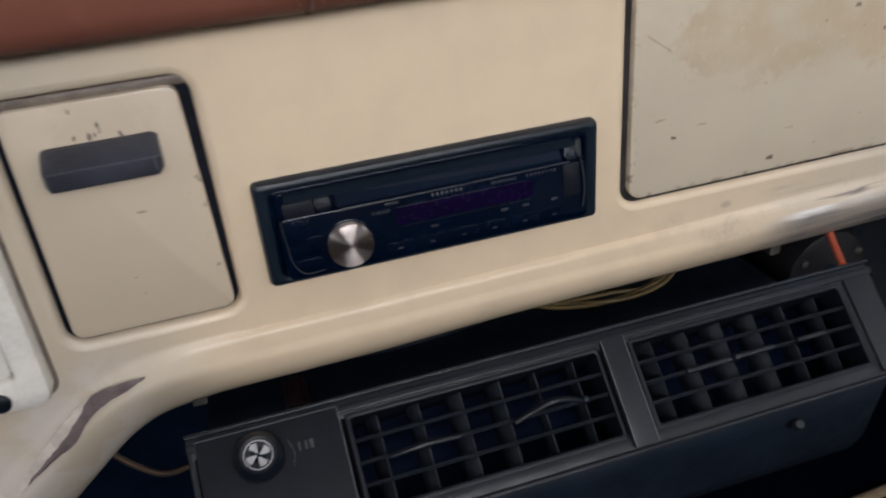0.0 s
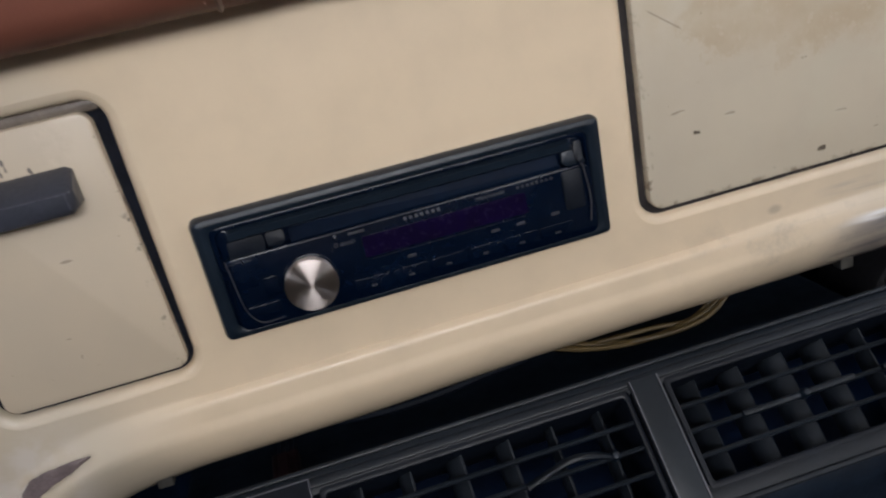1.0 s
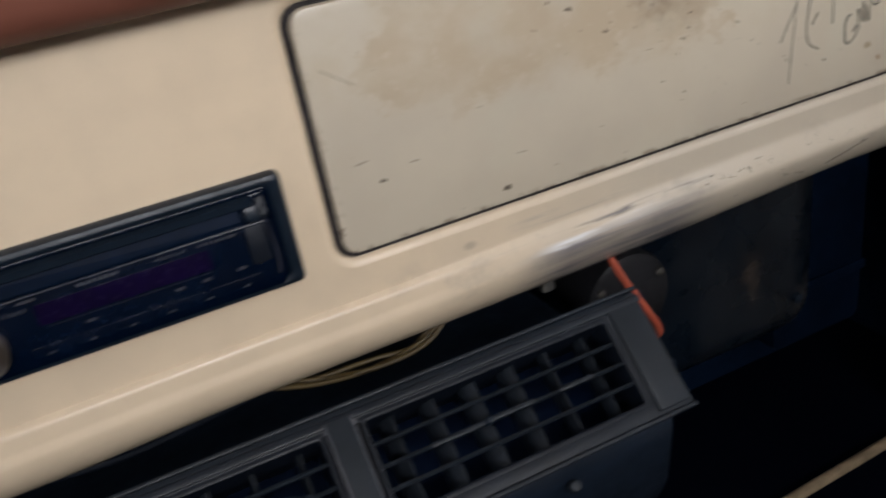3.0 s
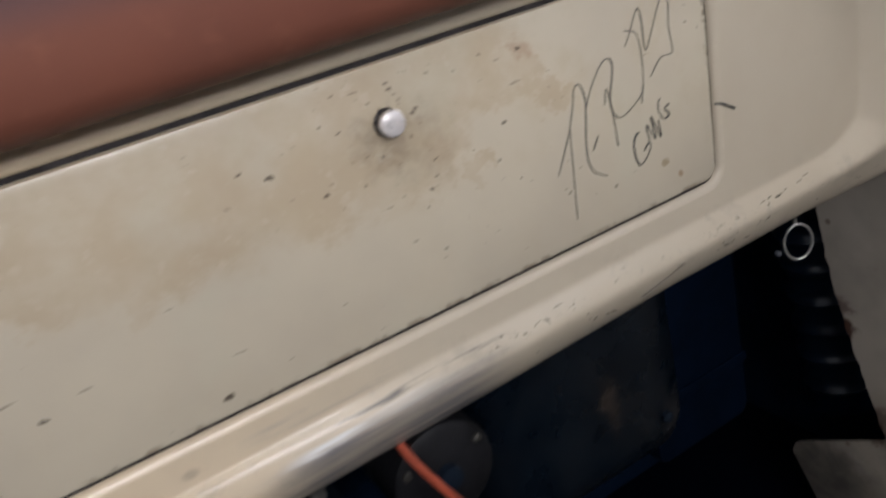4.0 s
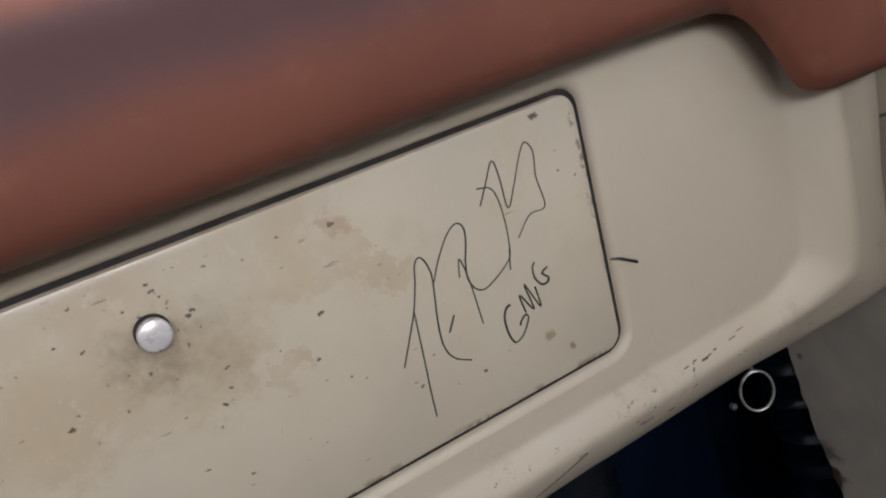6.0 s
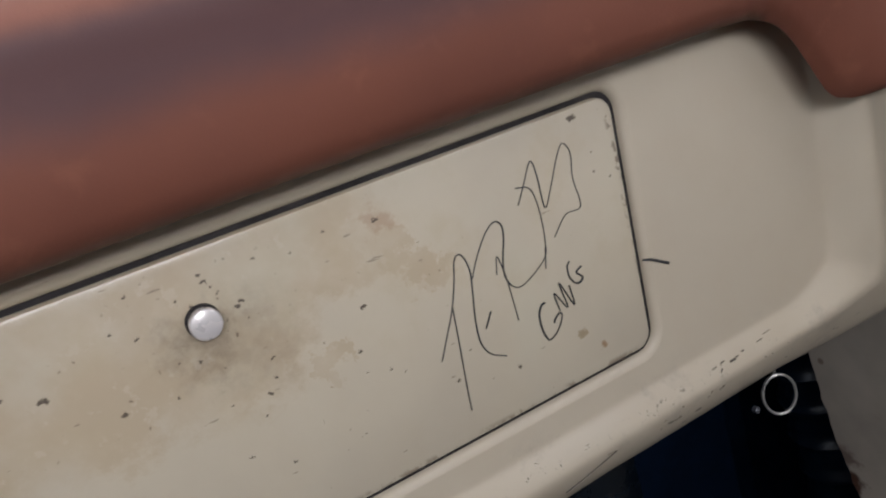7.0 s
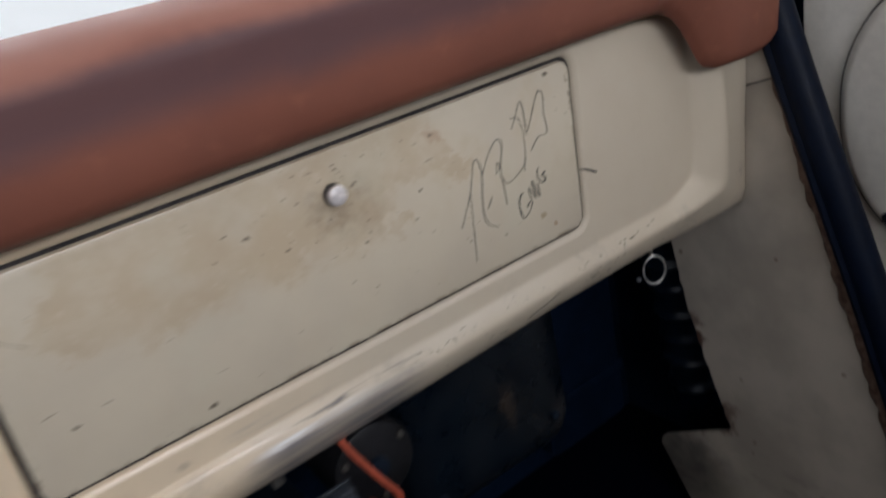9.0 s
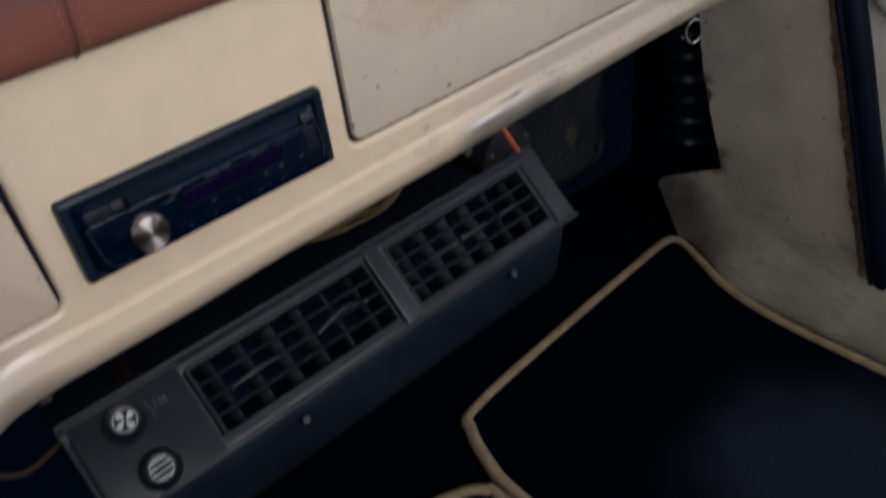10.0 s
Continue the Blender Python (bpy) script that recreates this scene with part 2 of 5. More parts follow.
def door_paint(name, stains):
    """Aged grey-cream enamel with brown hand grime and flecks; stains: whether the glove door's blots lie on it."""
    m, b = shader(name, 0.36, coat=0.22)
    k = Nodes(m)
    x, y, z = k.xyz()
    wob = k.shifted(k.pos, k.shifted(k.scaled(k.noise(55, 6, 0.7, None, True), (0.05, 0.0, 0.05)), (-0.025, 0, -0.025)))
    colour = k.mix(k.ramp(k.noise(14, 4), 0.35, 0.7, 0.0, 0.5), GLOVE if stains else (0.53, 0.44, 0.325), (0.45, 0.39, 0.305))
    if stains:
        band = k.spot((0.20, 0, 0.074), 0.046, 0.28, k.scaled(wob, (1, 0, 1)))
        blots = [((0.235, 0, 0.074), 0.046), ((0.275, 0, 0.066), 0.042), ((0.320, 0, 0.068), 0.046), ((0.37, 0, 0.088), 0.034), ((0.398, 0, 0.070), 0.013), ((0.163, 0, 0.062), 0.024), ((0.195, 0, 0.046), 0.016), ((0.410, 0, 0.055), 0.012), ((0.360, 0, 0.035), 0.008)]
        mask = band
        for centre, radius in blots:
            mask = k.math("MAXIMUM", mask, k.spot(centre, radius, 0.34, k.scaled(wob, (1, 0, 1))))
        mask = k.math("MULTIPLY", mask, k.ramp(k.noise(30, 4, 0.6), 0.3, 0.62, 0.25, 1.0))
        colour = k.mix(k.math("MULTIPLY", mask, 0.56), colour, (0.395, 0.290, 0.175))
        # cloudy remains of rubbed-off dirt: yellowish films and cleaner islets
        film = k.math("MULTIPLY", k.ramp(k.noise(26, 5, 0.65), 0.47, 0.66), k.ramp(k.math("ADD", z, k.math("MULTIPLY", x, 0.08)), 0.045, 0.085, 0.25, 1.0))
        colour = k.mix(k.math("MULTIPLY", film, 0.32), colour, (0.44, 0.355, 0.225))
        islet = k.math("MULTIPLY", k.ramp(k.noise(95, 4, 0.65), 0.58, 0.66), mask)
        colour = k.mix(k.math("MULTIPLY", islet, 0.45), colour, (0.55, 0.485, 0.385))
        cool = k.ramp(k.noise(17, 4, 0.6, k.shifted(k.pos, (3.1, 0.0, 1.7))), 0.52, 0.70)
        colour = k.mix(k.math("MULTIPLY", cool, 0.30), colour, (0.53, 0.50, 0.385))
        peck = k.ramp(k.cells(260, k.shifted(k.pos, k.scaled(k.noise(160, 3, 0.6, None, True), (0.006, 0, 0.006)))), 0.11, 0.17, 1.0, 0.0)
        peck = k.math("MULTIPLY", peck, k.math("MAXIMUM", k.math("MULTIPLY", k.spot((0.322, 0, 0.070), 0.04, 0.6), k.ramp(k.noise(70, 2), 0.48, 0.58)), k.math("MULTIPLY", mask, k.ramp(k.noise(50, 2), 0.58, 0.66))))
        colour = k.mix(k.math("MULTIPLY", peck, 0.8), colour, (0.12, 0.075, 0.045))
        warm = k.math("MULTIPLY", k.spot((0.396, 0, 0.083), 0.010, 0.7, k.scaled(wob, (1, 0, 1))), 0.5)
        colour = k.mix(warm, colour, (0.36, 0.22, 0.13))
        halo = k.math("MAXIMUM", k.spot((0.319, 0, 0.063), 0.021, 0.85, k.scaled(wob, (1, 0, 1))), k.math("MULTIPLY", k.spot((0.331, 0, 0.058), 0.030, 0.8, k.scaled(wob, (1, 0, 1))), 0.45))
        halo = k.math("MULTIPLY", halo, k.ramp(k.noise(140, 5, 0.7), 0.34, 0.62, 0.35, 1.0))
        colour = k.mix(k.math("MULTIPLY", halo, 0.62), colour, (0.175, 0.125, 0.085))
        near = k.shifted(k.pos, k.shifted(k.scaled(k.noise(220, 4, 0.7, None, True), (0.010, 0.0, 0.010)), (-0.005, 0, -0.005)))
        near = k.scaled(near, (1, 0, 1))
        for centre, radius, tone in (((0.486, 0, -0.0150), 0.0028, (0.27, 0.14, 0.05)), ((0.477, 0, -0.0050), 0.0030, (0.30, 0.22, 0.12))):
            colour = k.mix(k.math("MULTIPLY", k.spot(centre, radius, 0.6, near), 0.8), colour, tone)
    else:
        top = k.spot((-0.152, 0, 0.073), 0.03, 0.6, k.scaled(wob, (1, 0, 1)))
        colour = k.mix(k.math("MULTIPLY", top, 0.35), colour, (0.33, 0.26, 0.18))
        rim = k.math("MULTIPLY", k.ramp(x, -0.1205, -0.1165), k.ramp(k.noise(110, 4, 0.7), 0.56, 0.64))
        colour = k.mix(k.math("MULTIPLY", rim, 0.8), colour, (0.09, 0.07, 0.055))
        jit = k.scaled(k.shifted(k.pos, k.shifted(k.scaled(k.noise(520, 3, 0.7, None, True), (0.0030, 0, 0.0042)), (-0.0015, 0, -0.0021))), (1, 0, 0.5))
        for sx, sz, sr in PECKS:
            colour = k.mix(k.math("MULTIPLY", k.spot((sx, 0, sz * 0.5), sr, 0.4, jit), 0.9), colour, (0.06, 0.05, 0.045))
    if stains:
        jit = k.shifted(k.pos, k.shifted(k.scaled(k.noise(520, 3, 0.7, None, True), (0.0042, 0, 0.0042)), (-0.0021, 0, -0.0021)))
        jit = k.scaled(jit, (0.55, 1, 1))
        specks = None
        for sx, sz, sr in SPECKS + LATER:
            one = k.spot((sx * 0.55, -0.001, sz), sr * 0.68, 0.3, jit)
            specks = one if specks is None else k.math("MAXIMUM", specks, one)
        colour = k.mix(k.math("MULTIPLY", specks, 0.92), colour, (0.065, 0.045, 0.030))
        line = k.math("ABSOLUTE", k.math("ADD", k.math("ADD", k.math("MULTIPLY", x, 0.58), k.math("MULTIPLY", z, 0.81)), -0.1285))
        mark = k.math("MULTIPLY", k.ramp(line, 0.0002, 0.0005, 1.0, 0.0), k.math("MULTIPLY", k.ramp(x, 0.124, 0.127), k.ramp(x, 0.142, 0.139)))
        colour = k.mix(k.math("MULTIPLY", mark, 0.6), colour, (0.20, 0.15, 0.11))
        edge = k.math("MULTIPLY", k.ramp(z, -0.0235, -0.0268), k.ramp(k.noise(90, 4, 0.7), 0.50, 0.60))
        colour = k.mix(k.math("MULTIPLY", edge, 0.7), colour, (0.15, 0.095, 0.06))
        sides = k.math("MAXIMUM", k.ramp(x, 0.5135, 0.5168), k.math("MULTIPLY", k.ramp(x, 0.1225, 0.1185), k.ramp(z, 0.02, -0.01, 0.35, 1.0)))
        sides = k.math("MULTIPLY", sides, k.ramp(k.noise(150, 4, 0.7), 0.53, 0.60))
        colour = k.mix(k.math("MULTIPLY", sides, 0.75), colour, (0.13, 0.085, 0.055))
    fleck = k.ramp(k.cells(130, k.shifted(k.pos, k.scaled(k.noise(90, 3, 0.6, None, True), (0.012, 0, 0.012)))), 0.035, 0.07, 1.0, 0.0)
    fleck = k.math("MULTIPLY", fleck, k.ramp(k.noise(24, 2), 0.50, 0.58))
    colour = k.mix(k.math("MULTIPLY", fleck, 0.4), colour, (0.15, 0.10, 0.065))
    scr = k.ramp(k.noise(240, 2, 0.5, k.scaled(k.pos, (0.3, 1, 1.2))), 0.735, 0.755)
    colour = k.mix(k.math("MULTIPLY", scr, 0.6), colour, (0.16, 0.12, 0.09))
    k.put(colour, b.inputs["Base Color"])
    k.put(k.ramp(k.noise(25), 0.3, 0.7, 0.32, 0.48), b.inputs["Roughness"])
    k.bump(k.math("ADD", k.noise(300, 2), k.math("MULTIPLY", k.noise(12, 2), 2.0)), 0.05, 0.0006, b)
    return m


def kick_paint():
    m, b = shader("kick_paint", 0.5)
    k = Nodes(m)
    x, y, z = k.xyz()
    colour = k.mix(k.ramp(k.noise(12, 4), 0.35, 0.68), (0.465, 0.412, 0.342), (0.350, 0.308, 0.256))
    wob = k.shifted(k.pos, k.shifted(k.scaled(k.noise(45, 4, 0.65, None, True), (0, 0.05, 0.05)), (0, -0.025, -0.025)))
    smear = k.math("MAXIMUM", k.spot((0.718, 0.045, -0.345), 0.022, 0.6, wob), k.spot((0.718, 0.075, -0.24), 0.014, 0.6, wob))
    colour = k.mix(k.math("MULTIPLY", smear, 0.75), colour, (0.10, 0.055, 0.042))
    fleck = k.math("MULTIPLY", k.ramp(k.cells(38), 0.10, 0.15, 1.0, 0.0), k.ramp(k.noise(20, 2), 0.5, 0.58))
    colour = k.mix(k.math("MULTIPLY", fleck, 0.75), colour, (0.16, 0.10, 0.07))
    scuff = k.math("MULTIPLY", k.ramp(k.noise(40, 4, 0.6, k.scaled(k.pos, (1, 0.4, 1.4))), 0.50, 0.66), k.ramp(z, -0.36, -0.43))
    # trodden dirt, with the weaker light near the floor painted in
    trodden_shade = k.math("MULTIPLY", k.ramp(z, -0.40, -0.455), k.ramp(k.noise(14, 4, 0.6), 0.25, 0.6, 0.45, 0.85))
    colour = k.mix(trodden_shade, colour, (0.20, 0.18, 0.145))
    # shading at the tip of the foot, painted in as a dark blot
    foot = k.math("MULTIPLY", k.spot((0.72, 0.115, -0.44), 0.085, 0.7, wob), k.ramp(k.noise(30, 4, 0.6), 0.3, 0.6, 0.55, 0.95))
    colour = k.mix(foot, colour, (0.09, 0.082, 0.072))
    rust = k.math("MULTIPLY", k.math("MAXIMUM", k.spot((0.72, 0.043, -0.362), 0.018, 0.6, wob), k.spot((0.72, 0.075, -0.262), 0.016, 0.6, wob)), k.ramp(k.noise(120, 4, 0.7), 0.40, 0.55))
    colour = k.mix(rust, colour, (0.075, 0.035, 0.022))
    colour = k.mix(k.math("MULTIPLY", scuff, 0.6), colour, (0.17, 0.145, 0.125))
    k.put(colour, b.inputs["Base Color"])
    k.bump(k.noise(200, 2), 0.08, 0.0006, b)
    return m


def vinyl():
    """Red-brown moulded vinyl with a satin sheen and a fine grain."""
    m, b = shader("pad_vinyl", 0.45, spec=0.33)
    k = Nodes(m)
    colour = k.mix(k.ramp(k.noise(7, 3), 0.3, 0.7), (0.192, 0.067, 0.042), (0.150, 0.053, 0.035))
    colour = k.mix(k.ramp(k.noise(60, 4), 0.55, 0.75, 0.0, 0.25), colour, (0.30, 0.12, 0.07))
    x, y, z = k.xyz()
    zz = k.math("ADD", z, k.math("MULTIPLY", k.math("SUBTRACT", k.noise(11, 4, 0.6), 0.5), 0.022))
    # dull reflection below the turned-up top, painted in as a dark band
    lip_shade = k.math("MULTIPLY", k.ramp(zz, 0.138, 0.162), k.ramp(zz, 0.186, 0.174))
    colour = k.mix(k.math("MULTIPLY", lip_shade, 0.74), colour, (0.068, 0.040, 0.047))
    # windscreen light painted in: paler where the vinyl turns up
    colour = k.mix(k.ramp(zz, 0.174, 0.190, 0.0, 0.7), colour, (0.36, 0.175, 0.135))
    k.put(colour, b.inputs["Base Color"])
    k.put(k.ramp(k.noise(18, 3), 0.3, 0.7, 0.52, 0.66), b.inputs["Roughness"])
    k.bump(k.math("ADD", k.math("MULTIPLY", k.cells(900), 0.6), k.math("MULTIPLY", k.noise(16, 2), 2.5)), 0.10, 0.0006, b)
    return m


def brushed(name, colour):
    """Metal turned on a lathe, with rings round its middle."""
    m, b = shader(name, 0.34, 1.0)
    k = Nodes(m)
    b.inputs["Base Color"].default_value = (*colour, 1)
    b.inputs["Anisotropic"].default_value, b.inputs["Anisotropic Rotation"].default_value = 1.0, 0.25
    t = k.n.new("ShaderNodeTangent")
    t.direction_type, t.axis = "RADIAL", "Y"
    k.l.new(t.outputs[0], b.inputs["Tangent"])
    return m


def carpet():
    m, b = shader("carpet", 0.95, spec=0.03)
    k = Nodes(m)
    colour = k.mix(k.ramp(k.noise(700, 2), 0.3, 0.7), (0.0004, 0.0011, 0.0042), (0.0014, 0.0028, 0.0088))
    # daylight reaching the floor, painted into the carpet as a paler pool
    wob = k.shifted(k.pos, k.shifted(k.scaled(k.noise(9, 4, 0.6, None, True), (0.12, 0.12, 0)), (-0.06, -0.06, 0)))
    daylight_pool = k.math("MULTIPLY", k.spot((0.46, -0.32, -0.50), 0.23, 0.6, wob), k.ramp(k.noise(500, 3), 0.35, 0.65, 0.5, 1.0))
    k.put(k.mix(daylight_pool, colour, (0.028, 0.038, 0.060)), b.inputs["Base Color"])
    b.inputs["Sheen Weight"].default_value, b.inputs["Sheen Roughness"].default_value = 0.005, 0.5
    b.inputs["Sheen Tint"].default_value = (0.15, 0.30, 0.80, 1)
    k.bump(k.noise(900, 2), 0.8, 0.003, b)
    return m


def smoky():
    """Dark smoky plastic, dusty and smeared."""
    m, b = shader("smoky_plastic", 0.26, spec=0.5)
    k = Nodes(m)
    colour = k.mix(k.ramp(k.noise(14, 4), 0.3, 0.7), (0.0011, 0.0036, 0.0078), (0.0040, 0.0080, 0.0140))
    wob = k.shifted(k.pos, k.shifted(k.scaled(k.noise(40, 4, 0.65, None, True), (0.05, 0.0, 0.06)), (-0.025, 0, -0.03)))
    tall = k.scaled(wob, (1.0, 0.0, 0.5))
    for centre, radius, share, tone in DUSTY:
        colour = k.mix(k.math("MULTIPLY", k.spot((centre[0], 0, centre[1] * 0.5), radius, 0.8, tall), share), colour, tone)
    k.put(colour, b.inputs["Base Color"])
    k.put(k.ramp(k.noise(30, 4), 0.3, 0.7, 0.20, 0.42), b.inputs["Roughness"])
    k.bump(k.noise(40, 3), 0.12, 0.001, b)
    return m


def rusty():
    m, b = shader("rust", 0.85)
    k = Nodes(m)
    k.put(k.mix(k.ramp(k.noise(120, 5, 0.7), 0.35, 0.65), (0.070, 0.036, 0.024), (0.19, 0.120, 0.085)), b.inputs["Base Color"])
    k.bump(k.noise(160, 4), 0.6, 0.002, b)
    return m


PAINT, GLOVE_PAINT, CUBBY_PAINT, KICK = dash_paint(), door_paint("glove_paint", True), door_paint("cubby_paint", False), kick_paint()
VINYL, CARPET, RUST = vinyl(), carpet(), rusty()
BLACK = plain("black_plastic", (0.0050, 0.0075, 0.0130), 0.42, vary=0.3, grain=900, bump=0.12, spec=0.22)
GLOSS = plain("gloss_black", (0.0010, 0.0040, 0.0125), 0.14, vary=0.3, bump=0.02, coat=0.08, spec=0.18)
SATIN = plain("satin_black", (0.0080, 0.0140, 0.0230), 0.34, vary=0.25, grain=1200, bump=0.15, spec=0.28)
GREY = plain("vent_plastic", (0.0046, 0.0080, 0.0135), 0.40, vary=0.3, grain=900, bump=0.15, spec=0.30)
LIGHTER = plain("strip_plastic", (0.0105, 0.0150, 0.0210), 0.45, vary=0.25, grain=900, bump=0.15, spec=0.3)
GRIMY_SHADED = plain("grimy_shaded_paint", (0.15, 0.122, 0.098), 0.5, vary=0.35, scale=60, spec=0.4)
JOINT = plain("joint_grime", (0.17, 0.155, 0.14), 0.7, vary=0.4, scale=50, spec=0.2)
GAP = plain("grimy_gap_shade", (0.033, 0.029, 0.029), 0.8, vary=0.5, scale=60, spec=0.2)
SLAT = plain("slat_plastic", (0.0105, 0.0145, 0.0205), 0.42, vary=0.3, grain=900, bump=0.1, spec=0.3)
VANE = plain("vane_plastic", (0.0090, 0.0125, 0.0180), 0.5, vary=0.3, grain=900, bump=0.1, spec=0.25)
BOX = plain("housing_plastic", (0.0082, 0.0138, 0.0240), 0.5, vary=0.35, grain=600, bump=0.25, spec=0.20)
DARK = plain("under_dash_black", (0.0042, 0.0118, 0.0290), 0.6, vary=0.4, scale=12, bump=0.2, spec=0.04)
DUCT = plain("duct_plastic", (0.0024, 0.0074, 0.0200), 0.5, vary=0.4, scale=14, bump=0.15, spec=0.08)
DEEP = plain("deep_gap", (0.0080, 0.0095, 0.0160), 0.8, vary=0.5, scale=60, spec=0.15)
RIBBED = plain("ribbed_rubber", (0.0035, 0.0095, 0.0210), 0.33, vary=0.4, scale=20, bump=0.1, spec=0.42)
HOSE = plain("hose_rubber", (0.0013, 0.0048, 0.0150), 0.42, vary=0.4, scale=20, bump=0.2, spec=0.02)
SMOKE = smoky()
RUBBER = plain("seal_rubber", (0.0030, 0.0065, 0.0170), 0.5, vary=0.3, scale=16, bump=0.3, spec=0.14)
SEAM = plain("seam_vinyl", (0.11, 0.040, 0.028), 0.45, vary=0.2)
THREAD = plain("thread", (0.27, 0.13, 0.09), 0.7, vary=0.2)
PULL = plain("handle_plastic", (0.037, 0.040, 0.052), 0.34, vary=0.35, scale=60, bump=0.25)
RUBBED = plain("rubbed_plastic", (0.065, 0.067, 0.085), 0.4, vary=0.5, scale=90, bump=0.1)
VIOLET = plain("display_lens", (0.0044, 0.0017, 0.0190), 0.25, vary=0.35, scale=120, bump=0.0, coat=0.0, spec=0.2)
SILVER = plain("silver_print", (0.085, 0.088, 0.105), 0.4, 0.2, vary=0.2, bump=0.0)
DIAL = plain("dial_print", (0.34, 0.34, 0.345), 0.4, vary=0.2, bump=0.0)
PRINT = plain("pale_print", (0.060, 0.062, 0.072), 0.4, vary=0.2, bump=0.0)
DIM = plain("grey_print", (0.030, 0.030, 0.038), 0.4, vary=0.2, bump=0.0)
CHROME = plain("chrome", (0.46, 0.45, 0.43), 0.3, 0.5, vary=0.15, bump=0.05)
STEEL = plain("dull_steel", (0.24, 0.23, 0.21), 0.5, 1.0, vary=0.3, bump=0.2)
PEARL = plain("pale_knob", (0.70, 0.655, 0.64), 0.30, 0.3, vary=0.12, bump=0.05)
SHANK = plain("shaded_steel", (0.20, 0.175, 0.165), 0.42, 0.6, vary=0.4, scale=120, bump=0.1)
TURNED = brushed("turned_metal", (0.54, 0.485, 0.455))
SCAR = plain("scratch_dark", (0.085, 0.068, 0.055), 0.6, vary=0.5, scale=200, bump=0.0)
INK = plain("pen_ink", (0.016, 0.017, 0.022), 0.5, vary=0.5, scale=220, bump=0.0)
ORANGE = plain("orange_wire", (0.38, 0.075, 0.040), 0.4, vary=0.25, scale=80)
YELLOW = plain("yellow_wire", (0.080, 0.053, 0.017), 0.45, vary=0.35, scale=80)
BROWN = plain("brown_wire", (0.085, 0.055, 0.036), 0.5, vary=0.35, scale=80)
MAROON = plain("maroon_plastic", (0.018, 0.008, 0.010), 0.5, vary=0.4, scale=60, spec=0.3)
BINDING = plain("tan_binding", (0.36, 0.27, 0.17), 0.75, vary=0.3, scale=60, bump=0.5, grain=700)
WHITE = plain("white_enamel", (0.72, 0.69, 0.63), 0.35, vary=0.15, scale=40, coat=0.2)
TRIM = plain("cabin_trim", (0.15, 0.13, 0.12), 0.7, vary=0.15, scale=6)
HEADLINER = plain("headliner", (0.72, 0.69, 0.64), 0.9, vary=0.12, scale=8)
DOOR = plain("door_enamel", (0.74, 0.70, 0.63), 0.38, vary=0.12, scale=14, coat=0.1)
PALE = plain("rubbed_paint", (0.60, 0.545, 0.475), 0.4, vary=0.25, scale=120)
FLAKE = plain("bare_primer", (0.16, 0.125, 0.125), 0.55, vary=0.35, scale=90)
GLASS, glass_b = shader("glass", 0.02)
glass_b.inputs["Transmission Weight"].default_value = 1.0
glass_b.inputs["IOR"].default_value = 1.02


# ---- mesh helpers ----
def part(name, bm, material, parent=None, label="", smooth=False):
    """Links a bmesh as one mesh object under a thing or a part."""
    bmesh.ops.recalc_face_normals(bm, faces=bm.faces)
    data = bpy.data.meshes.new(name)
    bm.to_mesh(data)
    bm.free()
    data.materials.append(material)
    if smooth:
        for p in data.polygons:
            p.use_smooth = len(p.vertices) < 5
        data.set_sharp_from_angle(angle=radians(38))
    ob = new(name, data)
    if parent:
        ob.parent = parent
    if label:
        ob["label"] = label
    return ob


def thing(name, label, category, m=None, group="", kind=""):
    ob = new(name)
    ob.empty_display_size = 0.02
    ob.matrix_basis = m or Matrix()
    return tagged(ob, label, category, group, kind)


def rrect(x0, x1, z0, z1, r, n=6):
    """Corners of a rounded rectangle, anticlockwise seen from the front."""
    out = []
    for cx, cz, a in ((x1 - r, z1 - r, 0), (x0 + r, z1 - r, 90), (x0 + r, z0 + r, 180), (x1 - r, z0 + r, 270)):
        for i in range(n + 1):
            t = radians(a + 90 * i / n)
            out.append((cx + r * math.cos(t), cz + r * math.sin(t)))
    return out


def stack(loops, bm=None, caps=(True, True)):
    """Skin between closed loops of points with equal counts, with caps."""
    bm = bm or bmesh.new()
    rows = [[bm.verts.new(p) for p in loop] for loop in loops]
    for a, b in zip(rows, rows[1:]):
        for i in range(len(a)):
            j = (i + 1) % len(a)
            bm.faces.new((a[i], a[j], b[j], b[i]))
    if caps[0]:
        bm.faces.new(rows[0])
    if caps[1]:
        bm.faces.new(rows[-1])
    return bm


def slab(x0, x1, z0, z1, y0, y1, r=0.002, bev=0.001, n=5, bm=None):
    """A plate with rounded corners and a rounded front edge; y0 is the front."""
    r = max(r, bev * 1.3)
    steps = [(0, bev), (bev * 0.3, bev * 0.3), (bev, 0)]
    loops = [[(x, y1, z) for x, z in rrect(x0, x1, z0, z1, r, n)]]
    for inset, back in steps:
        loops.append([(x, y0 + back, z) for x, z in rrect(x0 + inset, x1 - inset, z0 + inset, z1 - inset, max(r - inset, 0.0002), n)])
    return stack(loops, bm)


